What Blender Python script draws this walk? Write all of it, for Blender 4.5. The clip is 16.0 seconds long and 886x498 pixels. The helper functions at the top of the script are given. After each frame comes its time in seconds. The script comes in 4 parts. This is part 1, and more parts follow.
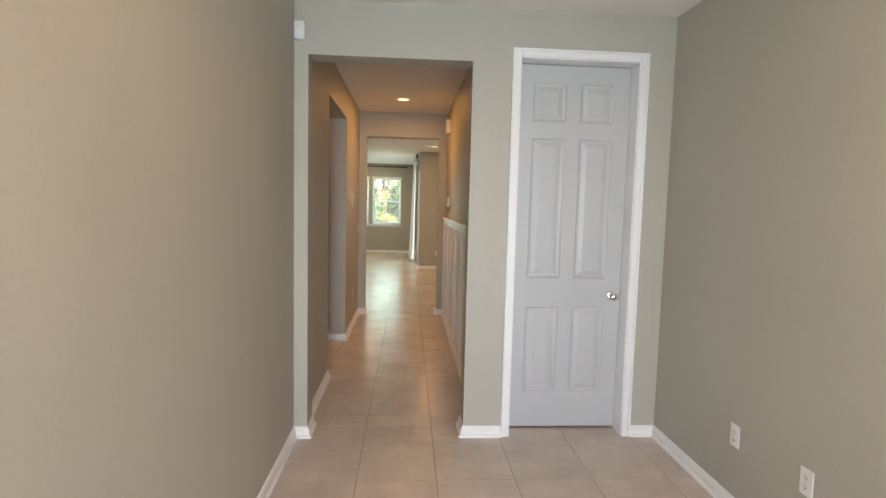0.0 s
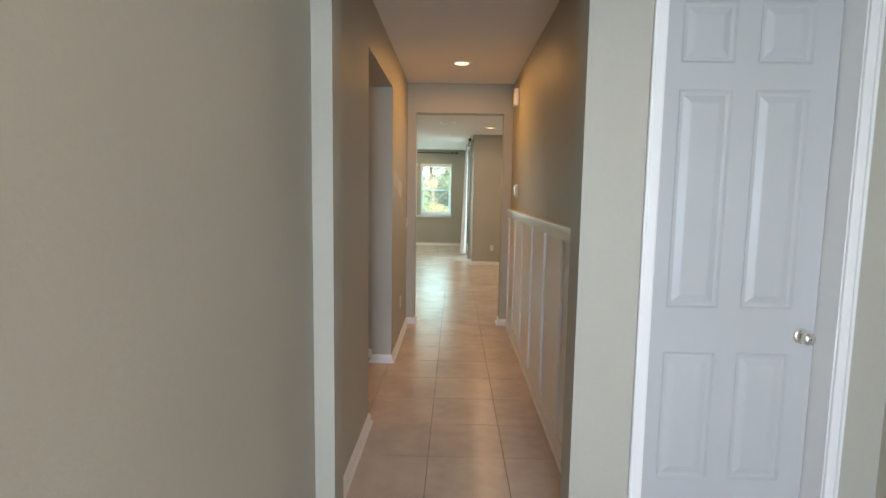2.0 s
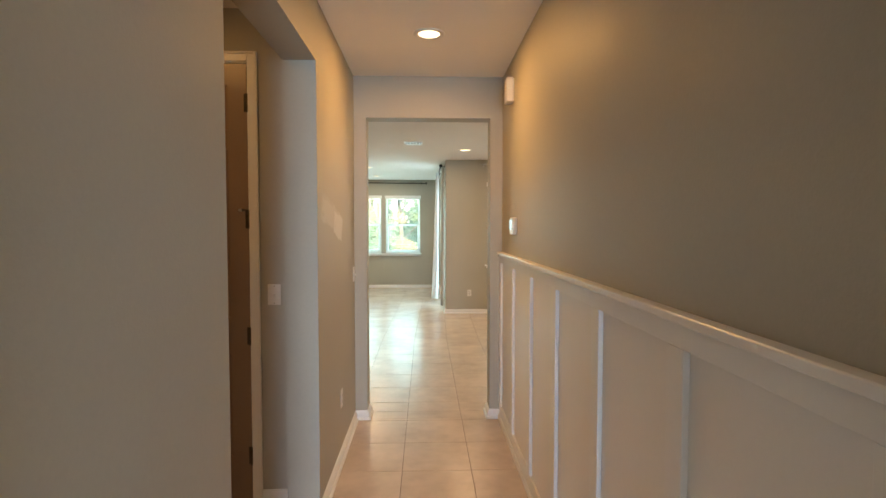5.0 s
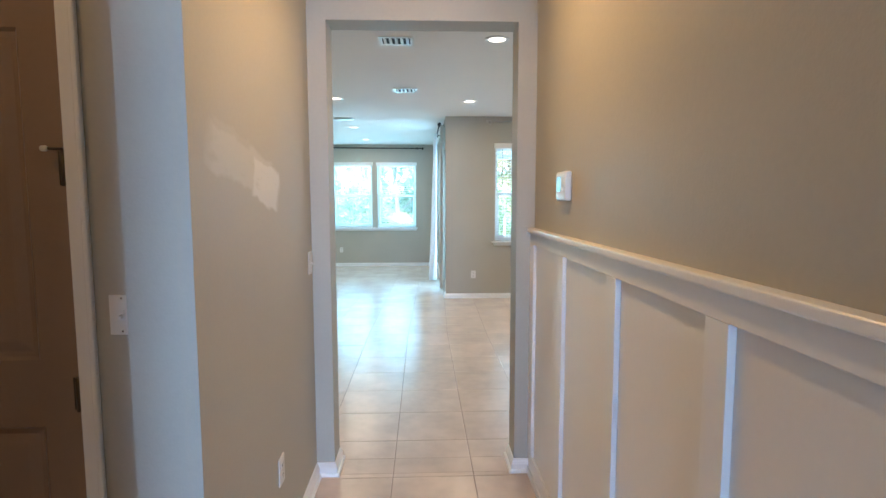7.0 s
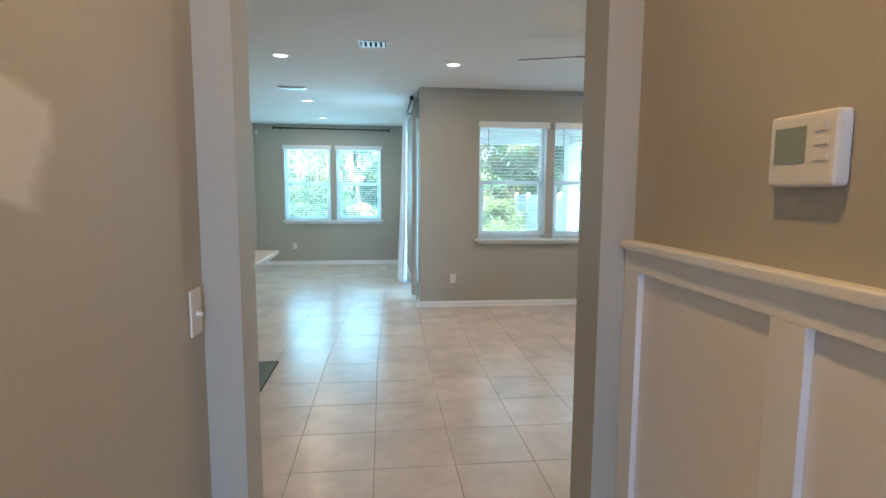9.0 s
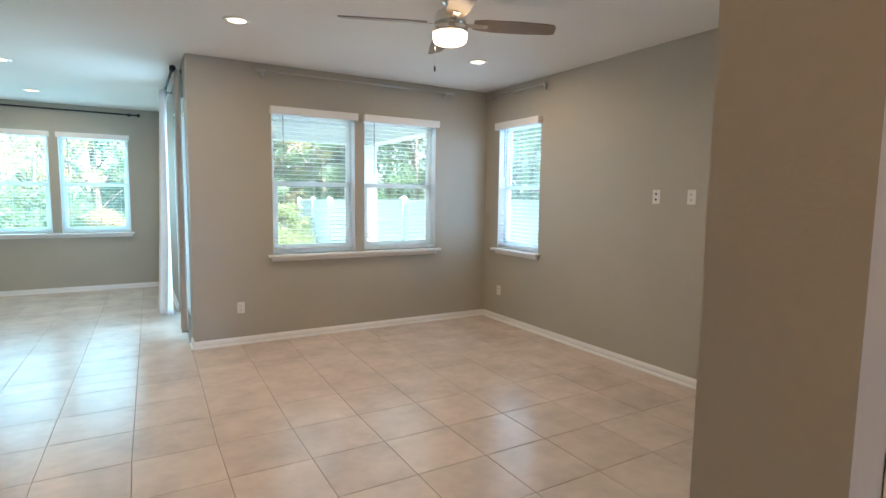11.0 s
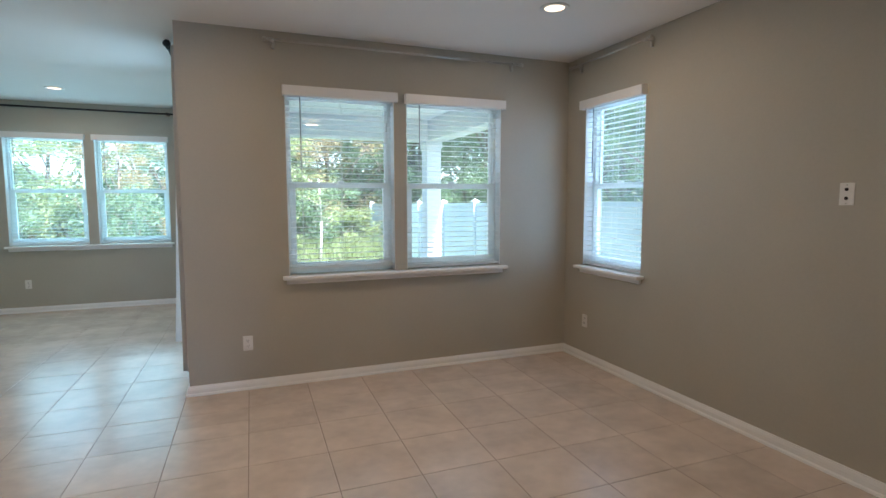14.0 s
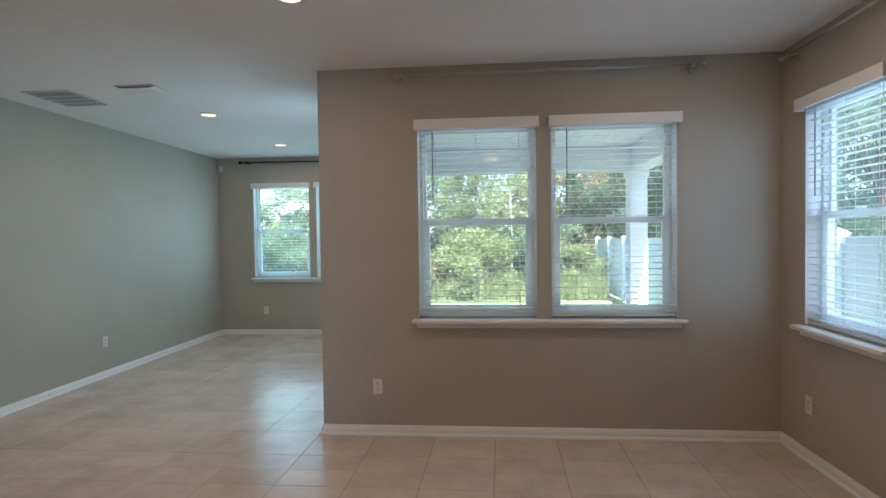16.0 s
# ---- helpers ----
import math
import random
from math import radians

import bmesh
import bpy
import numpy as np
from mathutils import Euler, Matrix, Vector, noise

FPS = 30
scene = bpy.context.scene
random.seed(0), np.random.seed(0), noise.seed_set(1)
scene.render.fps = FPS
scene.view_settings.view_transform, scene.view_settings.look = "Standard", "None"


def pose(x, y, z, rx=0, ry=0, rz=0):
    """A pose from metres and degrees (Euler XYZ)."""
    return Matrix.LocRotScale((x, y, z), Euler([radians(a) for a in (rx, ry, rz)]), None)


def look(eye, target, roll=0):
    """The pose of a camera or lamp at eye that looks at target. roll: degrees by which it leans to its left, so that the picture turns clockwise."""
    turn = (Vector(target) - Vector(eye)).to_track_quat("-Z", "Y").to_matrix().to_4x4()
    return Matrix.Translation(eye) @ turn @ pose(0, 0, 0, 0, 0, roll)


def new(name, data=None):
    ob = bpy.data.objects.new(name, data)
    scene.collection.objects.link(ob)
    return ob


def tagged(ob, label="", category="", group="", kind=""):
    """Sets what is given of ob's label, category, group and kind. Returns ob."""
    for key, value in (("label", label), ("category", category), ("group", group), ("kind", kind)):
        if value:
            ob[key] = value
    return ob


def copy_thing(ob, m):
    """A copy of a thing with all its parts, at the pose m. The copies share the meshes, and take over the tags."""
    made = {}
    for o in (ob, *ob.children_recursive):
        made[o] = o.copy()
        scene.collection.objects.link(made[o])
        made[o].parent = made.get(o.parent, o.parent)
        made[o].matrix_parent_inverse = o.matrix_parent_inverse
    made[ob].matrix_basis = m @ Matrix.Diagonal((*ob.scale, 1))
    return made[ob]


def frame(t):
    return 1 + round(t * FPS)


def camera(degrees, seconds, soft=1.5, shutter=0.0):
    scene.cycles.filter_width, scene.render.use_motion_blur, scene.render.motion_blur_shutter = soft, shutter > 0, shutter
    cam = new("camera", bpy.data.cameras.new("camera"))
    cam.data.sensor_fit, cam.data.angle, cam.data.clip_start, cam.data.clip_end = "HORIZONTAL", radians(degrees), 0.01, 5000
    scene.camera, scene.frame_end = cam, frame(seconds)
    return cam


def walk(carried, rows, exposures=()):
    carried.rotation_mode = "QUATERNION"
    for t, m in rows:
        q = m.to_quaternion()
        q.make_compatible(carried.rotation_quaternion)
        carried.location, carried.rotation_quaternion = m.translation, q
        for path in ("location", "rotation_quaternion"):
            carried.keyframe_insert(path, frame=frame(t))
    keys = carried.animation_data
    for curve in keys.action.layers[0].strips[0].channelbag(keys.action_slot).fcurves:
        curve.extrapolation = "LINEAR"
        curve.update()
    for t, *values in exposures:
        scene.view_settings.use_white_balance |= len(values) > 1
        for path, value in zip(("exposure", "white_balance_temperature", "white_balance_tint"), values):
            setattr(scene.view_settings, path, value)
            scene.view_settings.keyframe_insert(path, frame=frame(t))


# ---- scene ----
cam = camera(79.8, 16.0)
PATH = [
    (0, (0.059, 0.012, 1.504), (0.192, 2.001, 1.339), 1.4),
    (0.5, (0.084, 0.323, 1.502), (0.153, 2.314, 1.323), 1.3),
    (1, (0.039, 0.628, 1.506), (0.077, 2.618, 1.316), 1.1),
    (1.5, (-0.026, 0.929, 1.508), (-0.009, 2.919, 1.312), 1.0),
    (2, (-0.07, 1.214, 1.515), (-0.111, 3.203, 1.303), 0.9),
    (2.5, (-0.107, 1.419, 1.519), (-0.222, 3.402, 1.287), 0.9),
    (3, (-0.138, 1.687, 1.504), (-0.253, 3.673, 1.297), 0.8),
    (3.5, (-0.108, 2.068, 1.554), (-0.114, 4.064, 1.442), 0.7),
    (4, (-0.075, 2.454, 1.549), (-0.01, 4.452, 1.486), 0.0),
    (4.2, (-0.072, 2.562, 1.563), (-0.008, 4.559, 1.499), 0.0),
    (6.5, (-0.01, 4.129, 1.485), (0.066, 6.121, 1.326), -0.0),
    (7, (-0.03, 4.485, 1.49), (0.046, 6.475, 1.305), -0.1),
    (7.5, (-0.044, 4.844, 1.479), (0.031, 6.831, 1.269), -0.4),
    (8, (-0.081, 5.179, 1.474), (-0.001, 7.165, 1.249), 0.2),
    (10.3, (-0.169, 6.714, 1.497), (0.52, 8.581, 1.296), 0.3),
    (10.5, (-0.157, 6.83, 1.502), (0.626, 8.659, 1.298), 0.6),
    (11, (-0.133, 7.072, 1.466), (0.869, 8.791, 1.269), 0.7),
    (11.5, (-0.05, 7.326, 1.459), (1.143, 8.922, 1.284), 0.9),
    (12, (0.026, 7.513, 1.457), (1.38, 8.978, 1.314), 1.0),
    (12.5, (0.131, 7.7, 1.471), (1.48, 9.174, 1.371), 0.9),
    (13, (0.33, 7.835, 1.472), (1.509, 9.448, 1.382), 0.6),
    (13.5, (0.539, 8.035, 1.468), (1.499, 9.783, 1.325), 0.4),
    (14, (0.693, 8.21, 1.462), (1.415, 10.065, 1.275), -0.1),
    (14.5, (0.898, 8.393, 1.482), (1.381, 10.328, 1.336), -0.4),
    (15, (1.147, 8.527, 1.5), (1.397, 10.509, 1.397), -0.6),
    (15.5, (1.37, 8.602, 1.472), (1.424, 10.6, 1.42), -0.7),
    (16, (1.585, 8.609, 1.476), (1.415, 10.601, 1.427), -0.8),
]
EXPOSURES = [(0.0, 2.98, 8200, 14), (0.6, 2.95, 7700, 12), (2.0, 3.04, 7200, 9), (3.0, 3.07, 7900, 11), (4.2, 3.15, 8000, 9), (6.3, 3.9, 5000, 5), (8.2, 3.28, 4950, 0), (10.3, 3.26, 5300, 6), (11.4, 3.37, 5600, 8), (12.1, 3.08, 5300, 8), (13.5, 2.95, 5600, 10), (14.5, 2.48, 5400, 10), (15.5, 2.34, 5550, 10), (16.0, 2.45, 5650, 12)]
walk(cam, [(t, look(eye, target, roll)) for t, eye, target, roll in PATH], EXPOSURES)

# ---- world, sun, lamps ----
world = bpy.data.worlds.new("world")
scene.world = world
world.use_nodes = True
wn = world.node_tree.nodes
sky = wn.new("ShaderNodeTexSky")
sky.sky_type = "NISHITA"
sky.sun_disc = False
sky.sun_elevation, sky.sun_rotation = radians(48), radians(169)
wn["Background"].inputs["Strength"].default_value = 0.125
world.node_tree.links.new(sky.outputs["Color"], wn["Background"].inputs["Color"])

sun = new("sun", bpy.data.lights.new("sun", "SUN"))
sun.data.energy, sun.data.angle, sun.data.color = 5.0, radians(0.5), (1.0, 0.95, 0.86)
sun.matrix_world = look((math.sin(radians(169)) * 8, math.cos(radians(169)) * 8, 8.88), (0, 0, 0))


def area_lamp(name, m, power, size, color, shape="DISK", size_y=None):
    ob = new(name, bpy.data.lights.new(name, "AREA"))
    ob.data.energy, ob.data.size, ob.data.color, ob.data.shape = power, size, color, shape
    if size_y:
        ob.data.size_y = size_y
    ob.matrix_world = m
    return ob


WARM = (1.0, 0.65, 0.36)
HALL_WARM = (1.0, 0.50, 0.15)
CEIL = 2.73
DOWNLIGHTS = [(0.55, 0.9), (-0.025, 6.365), (0.555, 8.71), (0.57, 11.31), (2.715, 11.35), (-1.09, 11.16), (-1.20, 13.76), (-1.185, 15.56), (-1.40, 5.20)]
for x, y in DOWNLIGHTS:
    area_lamp("downlight_lamp", pose(x, y, CEIL - 0.012), 1.15 if y > 7.5 else (0.4 if x < -1 else 1.35) if y > 3 else 1.9, 0.10, HALL_WARM if 3.5 < y < 7.4 else WARM)
area_lamp("fan_lamp", pose(1.641, 10.06, 2.415), 0.55, 0.18, WARM)
# area lamp standing in for daylight from an unseen entrance behind the first steps
entrance = area_lamp("entrance_daylight_lamp", pose(0.20, -1.78, 1.25, 90, 0, 0), 6.8, 1.2, (0.46, 0.64, 1.0), "RECTANGLE", 2.3)
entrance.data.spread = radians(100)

# the sky's light in the openings, at the plane of the inner wall faces
YN_IN, XR_IN, YF_IN = 12.535, 3.650, 16.615
SKYLIGHT, SIDELIGHT, GARDENLIGHT = (0.70, 0.88, 1.0), (0.52, 0.76, 1.0), (0.44, 0.82, 0.95)
OPENINGS = ((1.50, 12.72, YN_IN, 180, 0.45, 0.85), (2.49, 12.72, YN_IN, 180, 0.45, 0.85), (11.88, 3.835, XR_IN, 90, 0.95, 0.73), (8.13, 3.835, XR_IN, 90, 0.50, 0.78), (-1.61, 16.80, YF_IN, 180, 1.6, 0.86), (-0.62, 16.80, YF_IN, 180, 1.6, 0.86))
for mid, outer, inner, turn, power, w in OPENINGS:
    tone = SIDELIGHT if turn == 90 else SKYLIGHT if outer < 13 else GARDENLIGHT
    for depth, share in ((outer, 1.1 if outer > 16 else 1.7), (inner, 0.65 if outer > 16 else 0.3)):
        at = (depth, mid) if turn == 90 else (mid, depth)
        area_lamp("window_skylight", pose(*at, 1.58, 90, 0, turn), power * share, w, tone, "RECTANGLE", 1.42)
area_lamp("door_skylight", pose(0.50, 13.62, 1.20, 90, 0, 90), 4.2, 1.50, (0.60, 0.86, 1.0), "RECTANGLE", 2.30)


# ---- materials ----
def material(name, color, rough=0.5, metal=0.0, var=0.06, scale=3.0, fine=60.0, bump=0.0, bump_scale=180.0, rand=0.0, island=0.0, rough_var=0.0, spec=0.5):
    """Two scales of colour variation, fine relief and, if asked for, a shade of its own for each piece."""
    m = bpy.data.materials.new(name)
    m.use_nodes = True
    nt = m.node_tree
    b = nt.nodes["Principled BSDF"]
    b.inputs["Metallic"].default_value = metal
    b.inputs["Specular IOR Level"].default_value = spec
    geo = nt.nodes.new("ShaderNodeNewGeometry")
    big, small = nt.nodes.new("ShaderNodeTexNoise"), nt.nodes.new("ShaderNodeTexNoise")
    for n, s, d in ((big, scale, 4), (small, fine, 3)):
        n.inputs["Scale"].default_value, n.inputs["Detail"].default_value = s, d
        nt.links.new(geo.outputs["Position"], n.inputs["Vector"])
    add = nt.nodes.new("ShaderNodeMath")
    add.operation = "MULTIPLY_ADD"
    add.inputs[1].default_value = 0.4
    nt.links.new(small.outputs["Fac"], add.inputs[0])
    nt.links.new(big.outputs["Fac"], add.inputs[2])
    last = add.outputs[0]
    for amount, node, out in ((rand, "ShaderNodeObjectInfo", "Random"), (island, "ShaderNodeNewGeometry", "Random Per Island")):
        if amount:
            src, more = nt.nodes.new(node), nt.nodes.new("ShaderNodeMath")
            more.operation = "MULTIPLY_ADD"
            more.inputs[1].default_value = amount
            nt.links.new(src.outputs[out], more.inputs[0])
            nt.links.new(last, more.inputs[2])
            last = more.outputs[0]
    ramp = nt.nodes.new("ShaderNodeMapRange")
    ramp.inputs["From Min"].default_value, ramp.inputs["From Max"].default_value = 0.4, 1.0 + 0.5 * (rand + island)
    ramp.inputs["To Min"].default_value, ramp.inputs["To Max"].default_value = 1 - var, 1 + var
    ramp.clamp = False
    nt.links.new(last, ramp.inputs["Value"])
    tint = nt.nodes.new("ShaderNodeVectorMath")
    tint.operation = "SCALE"
    tint.inputs[0].default_value = color[:3]
    nt.links.new(ramp.outputs[0], tint.inputs["Scale"])
    nt.links.new(tint.outputs[0], b.inputs["Base Color"])
    b.inputs["Roughness"].default_value = rough
    if rough_var:
        rr = nt.nodes.new("ShaderNodeMapRange")
        rr.inputs["From Min"].default_value, rr.inputs["From Max"].default_value = 0.3, 0.7
        rr.inputs["To Min"].default_value, rr.inputs["To Max"].default_value = rough - rough_var, rough + rough_var
        nt.links.new(big.outputs["Fac"], rr.inputs["Value"])
        nt.links.new(rr.outputs[0], b.inputs["Roughness"])
    if bump:
        bn, bm_ = nt.nodes.new("ShaderNodeTexNoise"), nt.nodes.new("ShaderNodeBump")
        bn.inputs["Scale"].default_value, bn.inputs["Detail"].default_value = bump_scale, 3
        bm_.inputs["Strength"].default_value, bm_.inputs["Distance"].default_value = bump, 0.004
        nt.links.new(geo.outputs["Position"], bn.inputs["Vector"])
        nt.links.new(bn.outputs["Fac"], bm_.inputs["Height"])
        nt.links.new(bm_.outputs[0], b.inputs["Normal"])
    return m


WALL = (0.445, 0.425, 0.362)
wall_paint = material("greige_wall_paint", WALL, 0.58, var=0.06, scale=1.3, bump=0.12, bump_scale=130, rough_var=0.06)
ceiling_paint = material("ceiling_paint", (0.86, 0.83, 0.785), 0.85, var=0.025, scale=1.0, bump=0.25, bump_scale=110)
trim_paint = material("white_trim_paint", (0.84, 0.84, 0.83), 0.32, var=0.02, scale=4, bump=0.05, bump_scale=60)
door_paint = material("pale_grey_door_paint", (0.50, 0.51, 0.515), 0.38, var=0.02, scale=3, bump=0.12, bump_scale=220)
brown_paint = material("taupe_door_paint", (0.275, 0.195, 0.15), 0.3, var=0.05, scale=3, bump=0.1, bump_scale=220)
wainscot_paint = material("wainscot_paint", (0.83, 0.825, 0.81), 0.34, var=0.025, scale=2, bump=0.08, bump_scale=120)
tile_glaze = material("beige_tile_glaze", (0.60, 0.512, 0.44), 0.25, var=0.20, scale=3.4, fine=14, rand=0.2, spec=0.4)
tile_far = material("beige_tile_glaze_far", (0.60, 0.512, 0.44), 0.25, var=0.20, scale=3.4, fine=14, island=0.2, spec=0.4)
grout = material("brown_grout", (0.24, 0.195, 0.16), 0.9, var=0.15, scale=5)
plastic = material("white_plastic", (0.78, 0.77, 0.74), 0.35, var=0.01)
vinyl = material("window_vinyl", (0.90, 0.90, 0.89), 0.4, var=0.015)
slat_mat = material("blind_slat_white", (0.86, 0.86, 0.85), 0.42, var=0.015)
chrome = material("brushed_nickel", (0.80, 0.78, 0.75), 0.22, metal=1.0, var=0.05, scale=20)
satin_nickel = material("satin_nickel_rod", (0.55, 0.54, 0.51), 0.3, metal=1.0, var=0.06, scale=20)
black_metal = material("black_iron", (0.012, 0.012, 0.013), 0.45, var=0.2)
blade_wood = material("brown_blade", (0.25, 0.18, 0.13), 0.33, var=0.18, scale=6, fine=40)
dark_slot = material("dark_slot", (0.02, 0.02, 0.02), 0.8)
curtain_beige = material("beige_curtain_cloth", (0.56, 0.50, 0.43), 0.9, var=0.06, scale=8, bump=0.3, bump_scale=400)
curtain_white = material("white_sheer_cloth", (0.82, 0.83, 0.84), 0.9, var=0.03, scale=8, bump=0.3, bump_scale=400)
counter_stone = material("pale_counter_stone", (0.70, 0.62, 0.54), 0.25, var=0.10, scale=14, fine=80)
concrete = material("pale_concrete", (0.70, 0.69, 0.67), 0.8, var=0.12, scale=3, bump=0.3)
grass_mat = material("lawn_grass", (0.18, 0.225, 0.095), 0.9, var=0.45, scale=0.7, fine=30, bump=1.0, bump_scale=40)
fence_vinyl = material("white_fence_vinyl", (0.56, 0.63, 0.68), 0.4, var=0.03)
bark = material("tree_bark", (0.13, 0.10, 0.075), 0.9, var=0.3, scale=8, bump=0.8, bump_scale=30)
leaf_dark = material("leaf_green", (0.135, 0.185, 0.115), 0.5, var=0.35, scale=0.6, island=0.6)
leaf_light = material("leaf_yellow_green", (0.21, 0.245, 0.11), 0.55, var=0.45, scale=0.8, island=0.6)
leaf_gold = material("leaf_gold", (0.27, 0.22, 0.12), 0.6, var=0.45, scale=0.8, island=0.6)
siding_mat = material("blue_grey_siding", (0.20, 0.34, 0.48), 0.6, var=0.05, rand=0.05)
far_glass = material("far_window_glass", (0.05, 0.14, 0.24), 0.06, var=0.1)
roof_mat = material("dark_shingle", (0.09, 0.085, 0.08), 0.85, var=0.3, scale=6, fine=60)
lcd_mat = material("grey_green_lcd", (0.30, 0.36, 0.33), 0.2, var=0.03)
label_grey = material("print_grey", (0.25, 0.25, 0.25), 0.5)
for lm, tone in ((leaf_dark, (0.26, 0.36, 0.17, 1)), (leaf_light, (0.38, 0.43, 0.19, 1)), (leaf_gold, (0.46, 0.38, 0.20, 1))):
    # light comes through the leaves as well
    lt = lm.node_tree
    lb = lt.nodes["Principled BSDF"]
    lb.inputs["Specular IOR Level"].default_value = 0.4
    thin, both = lt.nodes.new("ShaderNodeBsdfTranslucent"), lt.nodes.new("ShaderNodeMixShader")
    thin.inputs["Color"].default_value = tone
    both.inputs[0].default_value = 0.6
    lt.links.new(lb.outputs[0], both.inputs[1])
    lt.links.new(thin.outputs[0], both.inputs[2])
    lt.links.new(both.outputs[0], lt.nodes["Material Output"].inputs["Surface"])


for pm_, share in ((vinyl, 0.4), (slat_mat, 0.35)):
    # thin white vinyl glows a little with daylight behind it
    lt = pm_.node_tree
    lb = lt.nodes["Principled BSDF"]
    thin, both = lt.nodes.new("ShaderNodeBsdfTranslucent"), lt.nodes.new("ShaderNodeMixShader")
    thin.inputs["Color"].default_value = (0.92, 0.92, 0.89, 1)
    both.inputs[0].default_value = share
    lt.links.new(lb.outputs[0], both.inputs[1])
    lt.links.new(thin.outputs[0], both.inputs[2])
    lt.links.new(both.outputs[0], lt.nodes["Material Output"].inputs["Surface"])


def emitter(name, color, strength):
    m = bpy.data.materials.new(name)
    m.use_nodes = True
    b = m.node_tree.nodes["Principled BSDF"]
    b.inputs["Base Color"].default_value = (*color, 1)
    b.inputs["Emission Color"].default_value = (*color, 1)
    b.inputs["Emission Strength"].default_value = strength
    return m


lens_glow = emitter("lit_lens", (1.0, 0.74, 0.45), 0.32)
fan_glow = emitter("lit_fan_glass", (1.0, 0.64, 0.32), 1.3)


def clear_glass(name, tint=(0.97, 0.99, 0.99), rough=0.0, veil=0.0):
    m = bpy.data.materials.new(name)
    m.use_nodes = True
    nt = m.node_tree
    nt.nodes.clear()
    out, mix = nt.nodes.new("ShaderNodeOutputMaterial"), nt.nodes.new("ShaderNodeMixShader")
    tr, gl, fr = nt.nodes.new("ShaderNodeBsdfTransparent"), nt.nodes.new("ShaderNodeBsdfGlossy"), nt.nodes.new("ShaderNodeLayerWeight")
    pw, ma = nt.nodes.new("ShaderNodeMath"), nt.nodes.new("ShaderNodeMath")
    pw.operation, ma.operation = "POWER", "MULTIPLY_ADD"
    pw.inputs[1].default_value, ma.inputs[1].default_value, ma.inputs[2].default_value = 4.0, 0.7, 0.035
    tr.inputs["Color"].default_value = (*tint, 1)
    gl.inputs["Roughness"].default_value = rough
    nt.links.new(fr.outputs["Facing"], pw.inputs[0])
    nt.links.new(pw.outputs[0], ma.inputs[0])
    nt.links.new(ma.outputs[0], mix.inputs[0])
    through_light = tr.outputs[0]
    if veil:
        # the pale daylight haze over the panes is imitated by a translucent mix
        pale_veil, haze = nt.nodes.new("ShaderNodeBsdfTranslucent"), nt.nodes.new("ShaderNodeMixShader")
        pale_veil.inputs["Color"].default_value = (0.90, 0.90, 0.84, 1)
        haze.inputs[0].default_value = veil
        nt.links.new(tr.outputs[0], haze.inputs[1])
        nt.links.new(pale_veil.outputs[0], haze.inputs[2])
        through_light = haze.outputs[0]
    nt.links.new(through_light, mix.inputs[1])
    nt.links.new(gl.outputs[0], mix.inputs[2])
    nt.links.new(mix.outputs[0], out.inputs[0])
    return m


pane_glass = clear_glass("window_glass", veil=0.035)
pendant_glass = clear_glass("seeded_pendant_glass", (0.88, 0.90, 0.90), 0.12)

# touch-up paint, paler and glossier, smeared on the hall wall
patched_paint = material("touched_up_wall_paint", WALL, 0.55, var=0.06, scale=1.3, bump=0.12, bump_scale=130, rough_var=0.06)
nt = patched_paint.node_tree
pb = nt.nodes["Principled BSDF"]
old = pb.inputs["Base Color"].links[0].from_socket
geo = nt.nodes.new("ShaderNodeNewGeometry")
def node(kind, operation="", a=None, c=None, value=None):
    n = nt.nodes.new(kind)
    if operation:
        n.operation = operation
    for k, s in enumerate((a, c)):
        if s is not None:
            nt.links.new(s, n.inputs[k])
    if value is not None:
        n.inputs[1].default_value = value
    return n


# roller strokes that slant up towards the entrance
along = node("ShaderNodeVectorMath", "DOT_PRODUCT", geo.outputs["Position"], value=(0, 0.99, -0.14)).outputs["Value"]
across = node("ShaderNodeVectorMath", "DOT_PRODUCT", geo.outputs["Position"], value=(0, 0.14, 0.99)).outputs["Value"]
slant = node("ShaderNodeCombineXYZ", "", along, across).outputs[0]
wob = node("ShaderNodeTexNoise", "", slant)
wob.inputs["Scale"].default_value, wob.inputs["Detail"].default_value = 7.0, 5
wmix = nt.nodes.new("ShaderNodeVectorMath")
wmix.operation = "MULTIPLY_ADD"
wmix.inputs[1].default_value = (0.14, 0.10, 0.0)
nt.links.new(wob.outputs["Color"], wmix.inputs[0])
nt.links.new(slant, wmix.inputs[2])
streak = node("ShaderNodeTexNoise", "", node("ShaderNodeVectorMath", "MULTIPLY", slant, value=(5.0, 18.0, 1.0)).outputs[0])
streak.inputs["Scale"].default_value, streak.inputs["Detail"].default_value = 1.0, 3
srange = node("ShaderNodeMapRange", "", streak.outputs["Fac"])
srange.inputs["From Min"].default_value, srange.inputs["From Max"].default_value = 0.22, 0.42
mask = None
